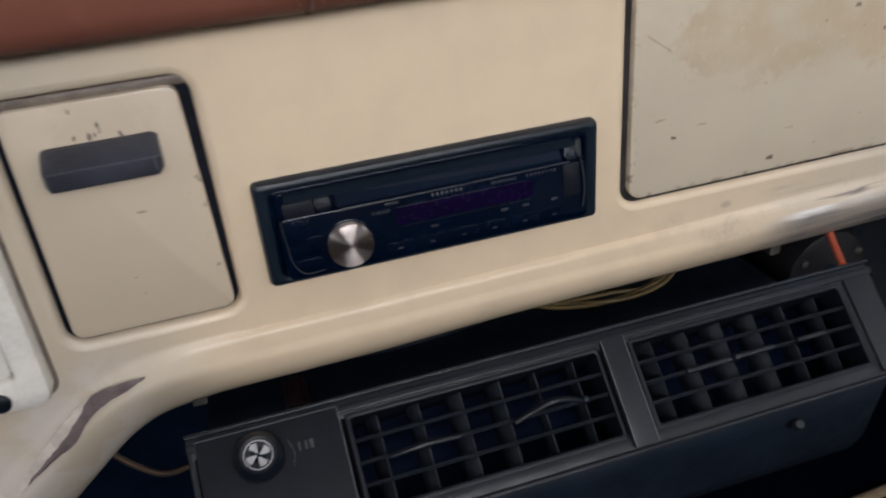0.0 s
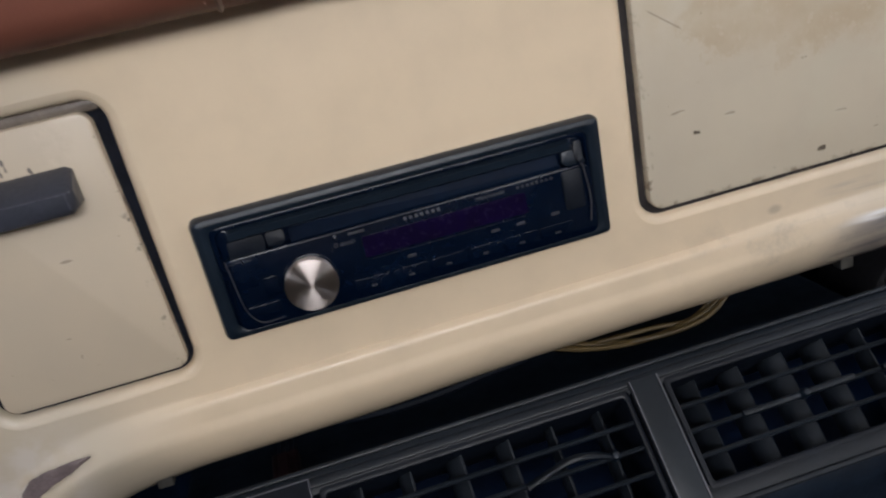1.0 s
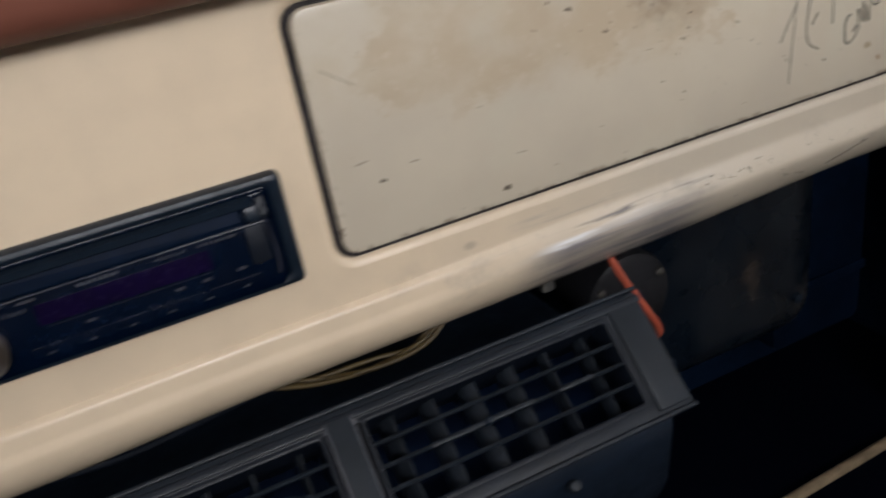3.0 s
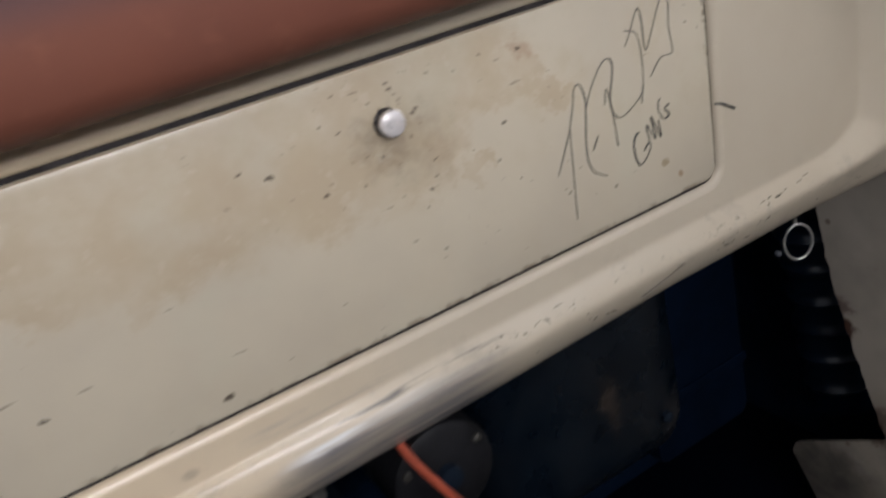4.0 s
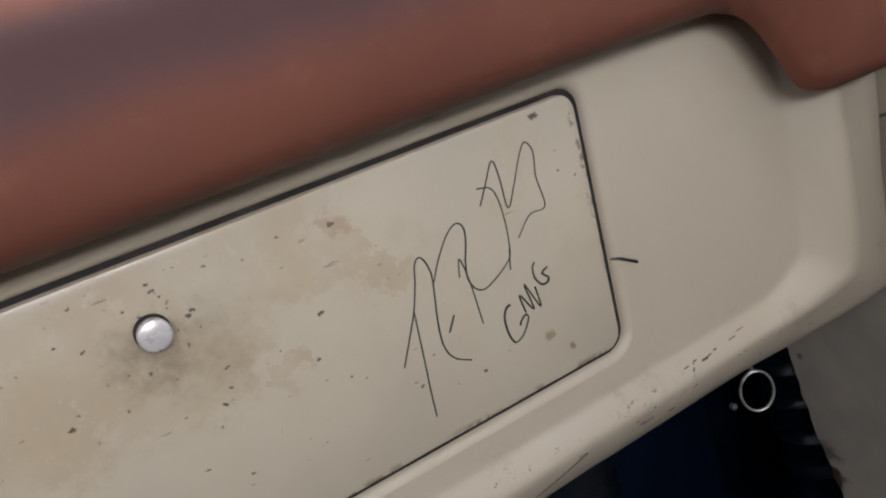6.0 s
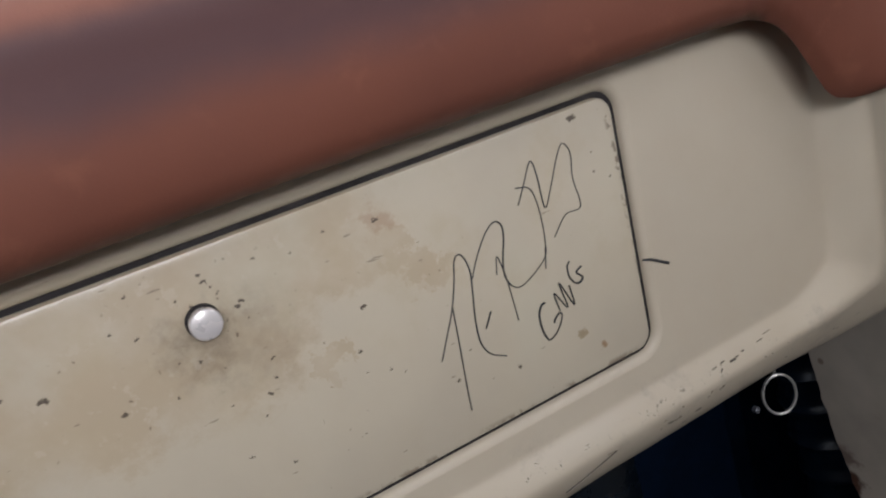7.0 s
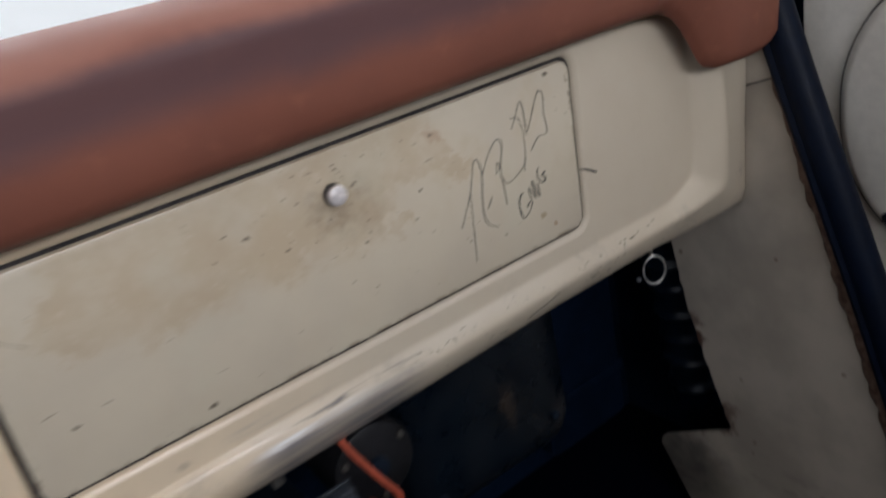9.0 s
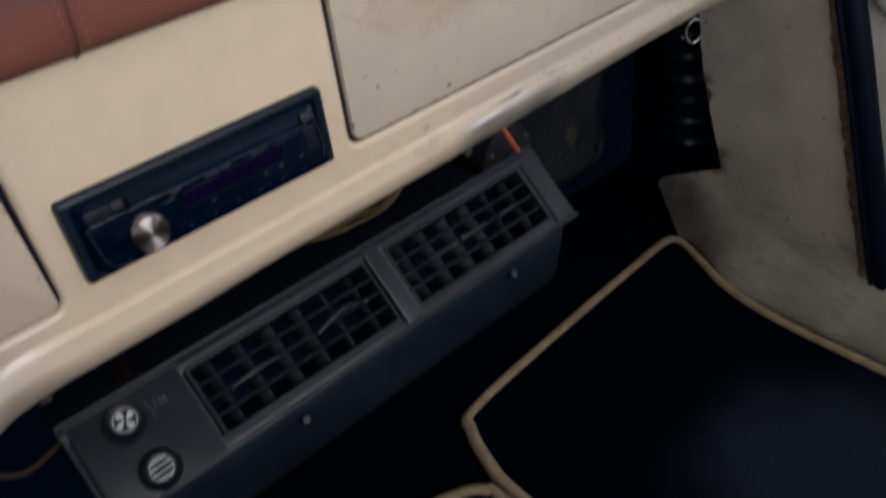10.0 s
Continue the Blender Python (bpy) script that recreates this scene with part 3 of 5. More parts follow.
def frame_ring(outer, inner, y0, y1, bev=0.0015, bm=None, n=5):
    """A rectangular frame; outer and inner: x0, x1, z0, z1, corner radius."""
    def loop(q, inset, y):
        return [(x, y, z) for x, z in rrect(q[0] + inset, q[1] - inset, q[2] + inset, q[3] - inset, max(q[4] - inset, 0.0003), n)]
    loops = [loop(outer, 0, y1), loop(outer, 0, y0 + bev), loop(outer, bev * 0.3, y0 + bev * 0.3), loop(outer, bev, y0), loop(inner, -bev, y0), loop(inner, -bev * 0.3, y0 + bev * 0.3), loop(inner, 0, y0 + bev), loop(inner, 0, y1)]
    bm = stack(loops, bm, (False, False))
    return bm


def lathe(profile, n=40, axis="Y", bm=None, centre=(0, 0, 0)):
    """Turns (radius, along) pairs round an axis."""
    loops = []
    for r, a in profile:
        loop = []
        for i in range(n):
            t = 2 * math.pi * i / n
            p = {"Y": (r * math.cos(t), a, r * math.sin(t)), "Z": (r * math.cos(t), r * math.sin(t), a), "X": (a, r * math.cos(t), r * math.sin(t))}[axis]
            loop.append(tuple(c + d for c, d in zip(p, centre)))
        loops.append(loop)
    return stack(loops, bm)


def bezier(points, steps=14):
    """A smooth line through points (Catmull-Rom)."""
    p = [Vector(q) for q in points]
    p = [p[0] * 2 - p[1]] + p + [p[-1] * 2 - p[-2]]
    out = []
    for i in range(1, len(p) - 2):
        for s in range(steps):
            t = s / steps
            a, b, c, d = p[i - 1], p[i], p[i + 1], p[i + 2]
            out.append(0.5 * ((2 * b) + (c - a) * t + (2 * a - 5 * b + 4 * c - d) * t * t + (3 * b - a - 3 * c + d) * t ** 3))
    return out + [p[-2]]


def tube(points, radius, n=8, steps=8, bm=None, flat=1.0, waves=None):
    """A round line along points; waves(i) scales the radius ring by ring."""
    line = bezier(points, steps) if steps else [Vector(p) for p in points]
    loops, side = [], None
    for i, p in enumerate(line):
        ahead = (line[min(i + 1, len(line) - 1)] - line[max(i - 1, 0)]).normalized()
        if side is None:
            side = ahead.orthogonal().normalized()
        side = (side - ahead * side.dot(ahead)).normalized()
        up = ahead.cross(side)
        r = radius * (waves(i) if waves else 1)
        loops.append([p + (side * math.cos(2 * math.pi * k / n) + up * math.sin(2 * math.pi * k / n) * flat) * r for k in range(n)])
    return stack(loops, bm)


def grid(rows, bm=None):
    """An open sheet through rows of points."""
    bm = bm or bmesh.new()
    v = [[bm.verts.new(p) for p in row] for row in rows]
    for a, b in zip(v, v[1:]):
        for i in range(len(a) - 1):
            bm.faces.new((a[i], a[i + 1], b[i + 1], b[i]))
    return bm


def thicken(bm, depth):
    bm.normal_update()
    bmesh.ops.solidify(bm, geom=bm.faces[:], thickness=depth)
    return bm


def block(x0, x1, y0, y1, z0, z1, bm=None):
    return stack([[(x0, y, z0), (x1, y, z0), (x1, y, z1), (x0, y, z1)] for y in (y0, y1)], bm)


def pierced(outline, holes, depth, bevel):
    """A sheet with holes in the x-z plane, front at y = 0, with rounded edges."""
    cu = bpy.data.curves.new("sheet", "CURVE")
    cu.dimensions, cu.fill_mode, cu.extrude, cu.bevel_depth, cu.bevel_resolution, cu.offset = "2D", "BOTH", depth / 2 - bevel, bevel, 2, -bevel
    for loop in (outline, *holes):
        s = cu.splines.new("POLY")
        s.points.add(len(loop) - 1)
        for q, (x, z) in zip(s.points, loop):
            q.co = (x, z, 0, 1)
        s.use_cyclic_u = True
    ob = new("sheet", cu)
    data = bpy.data.meshes.new_from_object(ob.evaluated_get(bpy.context.evaluated_depsgraph_get()))
    bm = bmesh.new()
    bm.from_mesh(data)
    bpy.data.objects.remove(ob)
    bpy.data.curves.remove(cu)
    bpy.data.meshes.remove(data)
    bmesh.ops.remove_doubles(bm, verts=bm.verts, dist=1e-6)
    for v in bm.verts:
        v.co = Vector((v.co.x, depth / 2 - v.co.z, v.co.y))
    return bm


def lettering(text, size, x, y, z, material, parent, name="lettering"):
    """Flat printed words facing the cabin, starting at x, z."""
    cu = bpy.data.curves.new("words", "FONT")
    cu.body, cu.size, cu.extrude = text, size, 0.0001
    ob = new("words", cu)
    data = bpy.data.meshes.new_from_object(ob.evaluated_get(bpy.context.evaluated_depsgraph_get()))
    bm = bmesh.new()
    bm.from_mesh(data)
    bpy.data.objects.remove(ob)
    bpy.data.curves.remove(cu)
    bpy.data.meshes.remove(data)
    for v in bm.verts:
        v.co = Vector((x + v.co.x, y - v.co.z, z + v.co.y))
    return part(name, bm, material, parent)


# ---- cabin shell ----
def wall(name, boxes, material, label, category="wall"):
    bm = bmesh.new()
    for q in boxes:
        block(*q, bm)
    return tagged(part(name, bm, material), label, category, kind="structure")


FLOOR = -0.512
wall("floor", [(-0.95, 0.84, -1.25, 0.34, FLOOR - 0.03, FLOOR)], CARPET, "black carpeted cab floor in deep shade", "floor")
# out of view: ceiling, back and sides, added to close the cab and bounce light
wall("ceiling", [(-0.95, 0.84, -1.25, 0.12, 0.66, 0.69)], HEADLINER, "unseen pale headliner added over the cab to bounce light down", "ceiling")
wall("wall_back", [(-0.95, 0.84, -1.25, -1.21, FLOOR, 0.41), (-0.95, 0.84, -1.25, -1.21, 0.65, 0.66), (-0.95, -0.36, -1.25, -1.21, 0.41, 0.65), (0.56, 0.84, -1.25, -1.21, 0.41, 0.65)], TRIM, "unseen plain trim added behind the cab with a window opening")
wall("wall_left", [(-0.98, -0.95, -1.25, 0.34, FLOOR, 0.24), (-0.98, -0.95, -1.25, 0.34, 0.63, 0.69), (-0.98, -0.95, -1.25, -0.88, 0.24, 0.63), (-0.98, -0.95, -0.2, 0.34, 0.24, 0.63)], TRIM, "unseen plain driver side added to the cab with a window opening")
wall("wall_right", [(0.84, 0.87, -1.25, 0.34, FLOOR, 0.24), (0.84, 0.87, -1.25, 0.34, 0.63, 0.69), (0.84, 0.87, -1.25, -0.88, 0.24, 0.63), (0.84, 0.87, -0.2, 0.34, 0.24, 0.63)], TRIM, "unseen plain passenger side added to the cab with a window opening")
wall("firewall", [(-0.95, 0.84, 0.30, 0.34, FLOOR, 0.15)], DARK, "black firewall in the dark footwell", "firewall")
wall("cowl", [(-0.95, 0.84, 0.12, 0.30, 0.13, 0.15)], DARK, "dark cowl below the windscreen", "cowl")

# added dark sheet, so that the gap beyond the hose stays in shade
wall("wall_footwell", [(0.8365, 0.8398, -0.015, 0.30, FLOOR, 0.10)], DARK, "dark sheet added for the shade inside the footwell", "wall")

windscreen = thing("window_1", "clear raked windscreen above the dash", "windscreen", kind="structure")
bm = bmesh.new()
stack([[(-0.93, 0.17, 0.15), (0.82, 0.17, 0.15), (0.82, 0.0, 0.665), (-0.93, 0.0, 0.665)], [(-0.93, 0.174, 0.15), (0.82, 0.174, 0.15), (0.82, 0.004, 0.665), (-0.93, 0.004, 0.665)]], bm)
pane = part("pane", bm, GLASS, windscreen)
pane.visible_shadow = False

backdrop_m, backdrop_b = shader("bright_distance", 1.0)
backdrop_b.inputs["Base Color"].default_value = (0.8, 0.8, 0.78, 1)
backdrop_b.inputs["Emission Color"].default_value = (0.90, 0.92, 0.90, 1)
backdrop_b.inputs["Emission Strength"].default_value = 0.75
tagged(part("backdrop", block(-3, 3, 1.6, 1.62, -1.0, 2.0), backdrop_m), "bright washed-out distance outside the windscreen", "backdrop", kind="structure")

# ---- dashboard ----
dashboard = thing("dashboard", "cream-painted metal dashboard, scuffed along its rolled lower edge", "dashboard")


def smooth_step(a, b, x):
    t = min(1, max(0, (x - a) / (b - a)))
    return t * t * (3 - 2 * t)


def taper(loop):
    """The glove opening widens a little towards its upper outer corner."""
    return [(x + 0.05 * (z - 0.035) * max(0, x - 0.12) / 0.4, z) for x, z in loop]


path = [Vector((x, 0, z)) for x, z in ((-0.34, -0.185), (-0.285, -0.132), (-0.25, -0.100), (-0.215, -0.071), (-0.18, -0.053), (-0.14, -0.0465), (-0.08, -0.0455))]
border = bezier(path, 8)[:-1]
border += [Vector((-0.08 + 0.683 * i / 40, 0, -0.0455 + 0.003 * i / 40)) for i in range(41)]
border += [Vector((0.603 + 0.035 * math.sin(a), 0, -0.0075 - 0.035 * math.cos(a))) for a in (radians(90 * i / 18) for i in range(1, 19))]
border += [Vector((0.638, 0, -0.0075 + 0.155 * i / 10)) for i in range(1, 11)]

STEPPED = [(-0.001, -0.00003), (0.0, -0.00004), (0.0070, -0.0001), (0.0079, -0.0002), (0.0081, -0.0006), (0.0094, -0.0029), (0.0101, -0.0035), (0.0116, -0.0039), (0.0165, -0.0043), (0.0188, -0.0047), (0.0206, -0.0057), (0.0236, -0.0060), (0.030, -0.0042), (0.036, -0.0005), (0.041, 0.0048), (0.045, 0.011), (0.0465, 0.018), (0.046, 0.026), (0.043, 0.032)]
SWELLED = [(-0.001, -0.00003), (0.0, -0.00004), (0.0030, -0.0001), (0.0045, -0.0002), (0.0058, -0.0006), (0.0075, -0.0015), (0.0098, -0.0031), (0.0125, -0.0049), (0.0150, -0.0066), (0.0170, -0.0077), (0.0190, -0.0079), (0.0220, -0.0068), (0.0275, -0.0038), (0.0345, 0.0010), (0.0408, 0.0062), (0.0456, 0.0122), (0.0476, 0.019), (0.0470, 0.026), (0.0435, 0.032)]
rows, flat_edge = [], []
for i, p in enumerate(border):
    ahead = (border[min(i + 1, len(border) - 1)] - border[max(i - 1, 0)]).normalized()
    out = Vector((ahead.z, 0, -ahead.x))
    upright = min(1, max(0, ahead.z)) if p.x > 0.5 else 0.0
    wide = 1 - 0.06 * smooth_step(-0.16, -0.22, p.x) + 0.11 * smooth_step(0.55, 0.25, p.x) + 0.07 * smooth_step(0.06, -0.06, p.x)
    if upright > 0:
        reach = ((ahead.z / 0.1220) ** 22 + (max(0.001, ahead.x) / 0.0825) ** 22) ** (-1 / 22)
        wide = (reach - 0.035) / 0.0465
    w = smooth_step(-0.18, -0.10, p.x) * (0.10 + 0.90 * smooth_step(0.29, 0.12, p.x)) * smooth_step(0.603, 0.57, p.x)
    w = max(w, 0.22 * upright)
    profile = [(a[0] * w + b[0] * (1 - w), a[1] * w + b[1] * (1 - w)) for a, b in zip(STEPPED, SWELLED)]
    proud = 1 + 0.95 * upright
    rows.append([p + out * d * wide + Vector((0, y * (proud if y < 0 else 1) - upright * (0.0075 + 0.0065 * smooth_step(-0.05, 0.05, p.z)) * smooth_step(0.026, 0.040, d), 0)) for d, y in profile])
    flat_edge.append((p.x + out.x * 0.0085, p.z + out.z * 0.0085))
part("rolled_edge", grid(rows), PAINT, dashboard, "rolled lower edge with paint rubbed off", smooth=True)

holes = [taper(rrect(0.1140, 0.5212, -0.0305, 0.0996, 0.0105, 8)), rrect(-0.1995, -0.1115, -0.0405, 0.0882, 0.010, 8), rrect(-0.0888, 0.0888, -0.0250, 0.0250, 0.003, 3)]
outline = flat_edge + [(0.643, 0.15), (-0.36, 0.15), (-0.36, -0.19)]
face = part("face", pierced(outline, holes, 0.0102, 0.0050), PAINT, dashboard, smooth=True)
for p in face.data.polygons:
    p.use_smooth = abs(p.normal.y) < 0.999

# dark plates stand in for the shade behind the two openings
part("recess", slab(0.108, 0.530, -0.037, 0.1075, 0.0036, 0.0078, 0.012, 0.0005), GAP, dashboard, "dark plate for the shade behind the glove box door")
part("recess", slab(-0.205, -0.106, -0.044, 0.096, 0.0052, 0.0078, 0.012, 0.0005), DEEP, dashboard, "dark plate for the shade behind the ashtray door")
# the opening's rolled top edge, its shade put into a darker, grimy paint
part("head_rail", slab(-0.1985, -0.1120, 0.0832, 0.0882, 0.0022, 0.0051, 0.0024, 0.0011), GRIMY_SHADED, dashboard, "grimy rail over the ashtray door, its shade painted in", smooth=True)

# the flaked wedge where the lower edge sweeps down
bm = bmesh.new()
upper = bezier([(-0.168, 0, -0.0630), (-0.184, 0, -0.0640), (-0.196, 0, -0.0670), (-0.2055, 0, -0.0780), (-0.2165, 0, -0.0905), (-0.223, 0, -0.0960), (-0.240, 0, -0.1120)], 6)
lower = bezier([(-0.168, 0, -0.0634), (-0.1785, 0, -0.0690), (-0.188, 0, -0.0725), (-0.200, 0, -0.0800), (-0.212, 0, -0.0945), (-0.2205, 0, -0.0990), (-0.2405, 0, -0.1126)], 6)
loops = []
for a, b in zip(upper, lower):
    ragged = Vector((0.6, 0, -0.8)) * random.uniform(-0.0005, 0.0005)
    loops.append([a + ragged + Vector((0, -0.0085, 0)), (a + b) / 2 + Vector((0, -0.0092, 0)), b + ragged * 0.6 + Vector((0, -0.0085, 0))])
part("flaked_patch", thicken(grid(loops), 0.0004), FLAKE, dashboard, "dark flaked patch of bare primer", smooth=True)

streak = bezier([(-0.196, 0, -0.069), (-0.208, 0, -0.0805), (-0.222, 0, -0.0935), (-0.238, 0, -0.108), (-0.256, 0, -0.126)], 6)
loops = []
for i, p in enumerate(streak):
    w = 0.0040 * math.sin(math.pi * min(1, (i + 0.5) / len(streak)) ** 0.7) * (0.85 + 0.15 * math.sin(i * 1.9)) + 0.0003
    off = Vector((0.62, 0, -0.78)) * w
    loops.append([p - off + Vector((0, -0.0066, 0)), p + off + Vector((0, -0.0080, 0))])
part("rubbed_streak", thicken(grid(loops), 0.0004), PALE, dashboard, "pale streak of rubbed paint", smooth=True)

# small screws and clips under the lower edge
for x, z, y in ((0.236, -0.094, 0.012), (-0.147, -0.097, 0.010)):
    part("clip", slab(x - 0.004, x + 0.004, z - 0.005, z + 0.003, y - 0.003, y + 0.004, 0.001, 0.0006), STEEL, dashboard, "small bright clip")

SCORES = ((0.544, 0.557, 0.0135, 0.0125, 5), (0.556, 0.570, 0.0130, 0.0130, 7), (0.548, 0.552, 0.0150, 0.0120, 4), (0.577, 0.590, 0.0115, 0.0110, 3), (0.538, 0.541, 0.0260, 0.0225, 5), (0.546, 0.549, 0.0255, 0.0230, 5),
          (0.446, 0.476, 0.0330, 0.0235, 2), (0.470, 0.477, 0.0225, 0.0235, 3), (0.459, 0.463, 0.0135, 0.0140, 3), (0.417, 0.426, 0.0290, 0.0325, 6), (0.404, 0.412, 0.0250, 0.0275, 3), (0.425, 0.428, 0.0120, 0.0135, 5), (0.433, 0.436, 0.0095, 0.0100, 3), (0.361, 0.366, 0.0130, 0.0140, 4), (0.369, 0.374, 0.0120, 0.0110, 4), (0.610, 0.618, 0.0300, 0.0280, 2))
scratch_dice = random.Random(4)


def on_roll(x, d):
    base = -0.0455 + 0.003 * (x + 0.08) / 0.698
    w = 0.10 + 0.90 * smooth_step(0.29, 0.12, x)
    roll = [(a[0] * w + b[0] * (1 - w), a[1] * w + b[1] * (1 - w)) for a, b in zip(STEPPED, SWELLED)]
    k = max(q for q in range(len(roll)) if roll[q][0] <= d)
    (d0, y0), (d1, y1) = roll[k], roll[k + 1]
    return Vector((x, y0 + (y1 - y0) * (d - d0) / (d1 - d0) - 0.0002, base - d * (1 + 0.11 * smooth_step(0.55, 0.25, x))))


for i, (x0, x1, d0, d1, thick) in enumerate(SCORES):
    pieces = 1 if thick == 2 else max(2, int((x1 - x0) * 220))
    for q in range(pieces):
        a, b = q / pieces, (q + (1 if pieces == 1 else scratch_dice.uniform(0.35, 0.95))) / pieces
        slip = scratch_dice.uniform(-0.0010, 0.0010) if pieces > 1 else 0
        pts = [on_roll(x0 + (x1 - x0) * t, d0 + (d1 - d0) * t + slip) for t in (a, (a + b) / 2, b)]
        part("scratch", tube(pts, 0.00011 * thick * scratch_dice.uniform(0.35, 1.0) if pieces > 1 else 0.00042, 5, 2, flat=0.4), SCAR, dashboard, "dark scratch in the paint" if i == q == 0 else "")
for i in range(22):
    x, d = scratch_dice.uniform(0.33, 0.64), scratch_dice.choice((0.010, 0.013, 0.021, 0.024, 0.028, 0.033))
    run = scratch_dice.uniform(0.0006, 0.0022)
    part("scratch", tube([on_roll(x, d), on_roll(x + run, d + run * scratch_dice.uniform(-0.6, 0.6))], scratch_dice.uniform(0.00015, 0.0004), 5, 0), SCAR, dashboard)

# pen stroke running off the glove door's edge
part("pen_mark", tube([(0.5216, 0.0026, 0.0140), (0.5230, 0.0010, 0.0138), (0.5260, -0.0003, 0.0126), (0.530, -0.0004, 0.0102), (0.5345, -0.0004, 0.0076)], 0.0008, 8, 4), INK, dashboard, "short dark ink stroke")

# ---- glove box door ----
glove = thing("glove_box_door", "closed grey-cream glove box door, grimy round its push button", "glove box door")
loops = []
for inset, y in ((0, 0.0050), (0, 0.0005), (0.0006, -0.0006), (0.0018, -0.0010)):
    loops.append([(x, y, z) for x, z in taper(rrect(0.1175 + inset, 0.5172 - inset, -0.0276 + inset, 0.0976 - inset, 0.0085 - inset, 8))])
part("panel", stack(loops), GLOVE_PAINT, glove, smooth=True)
BUTTON = (0.3195, -0.001, 0.0712)
# the button's dark side is put into a darker metal than the cap
part("button_shank", lathe([(0.0056, 0.0), (0.0056, -0.0056)], 40, centre=BUTTON), SHANK, glove, "metal shank of the button, shade painted in", smooth=True)
part("push_button", lathe([(0.0058, -0.0040), (0.0061, -0.0046), (0.0061, -0.0064), (0.0058, -0.0070), (0.0052, -0.0074), (0.0002, -0.0076)], 40, centre=BUTTON), PEARL, glove, "pale metal push button", smooth=True)
part("collar", lathe([(0.0066, 0.0), (0.0066, -0.0006), (0.0063, -0.0010), (0.0056, -0.0010)], 40, centre=BUTTON), GAP, glove, "thin grimy collar", smooth=True)

SCRAWL = (
    [(0.4046, 0.0137), (0.4108, 0.0245), (0.4162, 0.0342), (0.4207, 0.0456), (0.4230, 0.0532), (0.4258, 0.0554), (0.4279, 0.0526), (0.4289, 0.0462), (0.4275, 0.0375), (0.4251, 0.0249), (0.4246, 0.0141), (0.4279, 0.0070), (0.4351, 0.0025)],
    [(0.4164, 0.0341), (0.4144, 0.0146), (0.4126, -0.0013), (0.4115, -0.0136)],
    [(0.4291, 0.0428), (0.4339, 0.0508), (0.4409, 0.0594), (0.4465, 0.0625), (0.4494, 0.0594), (0.4485, 0.0531), (0.4457, 0.0449), (0.4447, 0.0371), (0.4479, 0.0310), (0.4540, 0.0305), (0.4663, 0.0374), (0.4689, 0.0453), (0.4698, 0.0558), (0.4693, 0.0654), (0.4669, 0.0709), (0.4606, 0.0728)],
    [(0.4681, 0.0422), (0.4658, 0.0327)],
    [(0.4410, 0.0397), (0.4433, 0.0474), (0.4448, 0.0391), (0.4453, 0.0300), (0.4455, 0.0156)],
    [(0.4600, 0.0650), (0.4652, 0.0728), (0.4711, 0.0815), (0.4727, 0.0748), (0.4729, 0.0594), (0.4786, 0.0675), (0.4848, 0.0786), (0.4891, 0.0838), (0.4919, 0.0809), (0.4923, 0.0762), (0.4907, 0.0673), (0.4914, 0.0534), (0.4826, 0.0525), (0.4740, 0.0447)],
    [(0.4335, 0.0254), (0.4290, 0.0188)],
    [(0.4608, 0.0179), (0.4584, 0.0172), (0.4562, 0.0133), (0.4559, 0.0075), (0.4568, 0.0026), (0.4586, -0.0001), (0.4624, 0.0011), (0.4659, 0.0046), (0.4681, 0.0086), (0.4665, 0.0100), (0.4635, 0.0079), (0.4631, 0.0065)],
    [(0.4675, 0.0108), (0.4667, 0.0199), (0.4719, 0.0107), (0.4703, 0.0237), (0.4756, 0.0105), (0.4754, 0.0203)],
    [(0.4785, 0.0311), (0.4768, 0.0290), (0.4767, 0.0242), (0.4790, 0.0201), (0.4820, 0.0196), (0.4834, 0.0215), (0.4808, 0.0248), (0.4842, 0.0266)],
)
for i, stroke in enumerate(SCRAWL):
    r = 0.00048 if i < 6 else 0.00064
    part("pen_stroke", tube([(x, -0.0010, z) for x, z in stroke], r, 6, 7, flat=0.6), INK, glove, "thin dark ink stroke" if i == 0 else "")

# ---- ashtray door ----
cubby = thing("ashtray_door", "closed grey-cream ashtray door with a dark pull", "ashtray door")
bm = slab(-0.1955, -0.1140, -0.0372, 0.0842, -0.0008, 0.0050, 0.006, 0.0012, 6)
for v in bm.verts:
    # the opening side hangs a little out of square
    if v.co.x > -0.15:
        v.co.x -= 0.0030 * (v.co.z + 0.0356) / 0.118
part("panel", bm, CUBBY_PAINT, cubby, smooth=True)
bm = bmesh.new()
side = [(0.0, 0.0472), (-0.0112, 0.0475), (-0.0128, 0.0481), (-0.0136, 0.0495), (-0.0142, 0.0562), (-0.0141, 0.0571), (-0.0133, 0.0578), (-0.0040, 0.0640), (0.0, 0.0648)]
stack([[(x, y * s - 0.0008, 0.0575 + (z - 0.0575) * s) for y, z in side] for x, s in ((-0.1818, 0.80), (-0.1800, 0.97), (-0.1794, 1.0), (-0.1334, 1.0), (-0.1326, 0.98), (-0.1303, 0.78))], bm)
pull = part("pull", bm, PULL, cubby, "worn dark plastic pull", smooth=True)
part("worn_edge", tube([(x, -0.0157 + dy, 0.0571 + dz) for x, dy, dz in ((-0.1792, 0.0008, 0), (-0.165, 0.0008, 0.0002), (-0.150, 0.0009, 0), (-0.1336, 0.0008, 0), (-0.1315, 0.0030, -0.0002))], 0.0004, 6, 4), RUBBED, pull, "greyed edge of the pull", smooth=True)
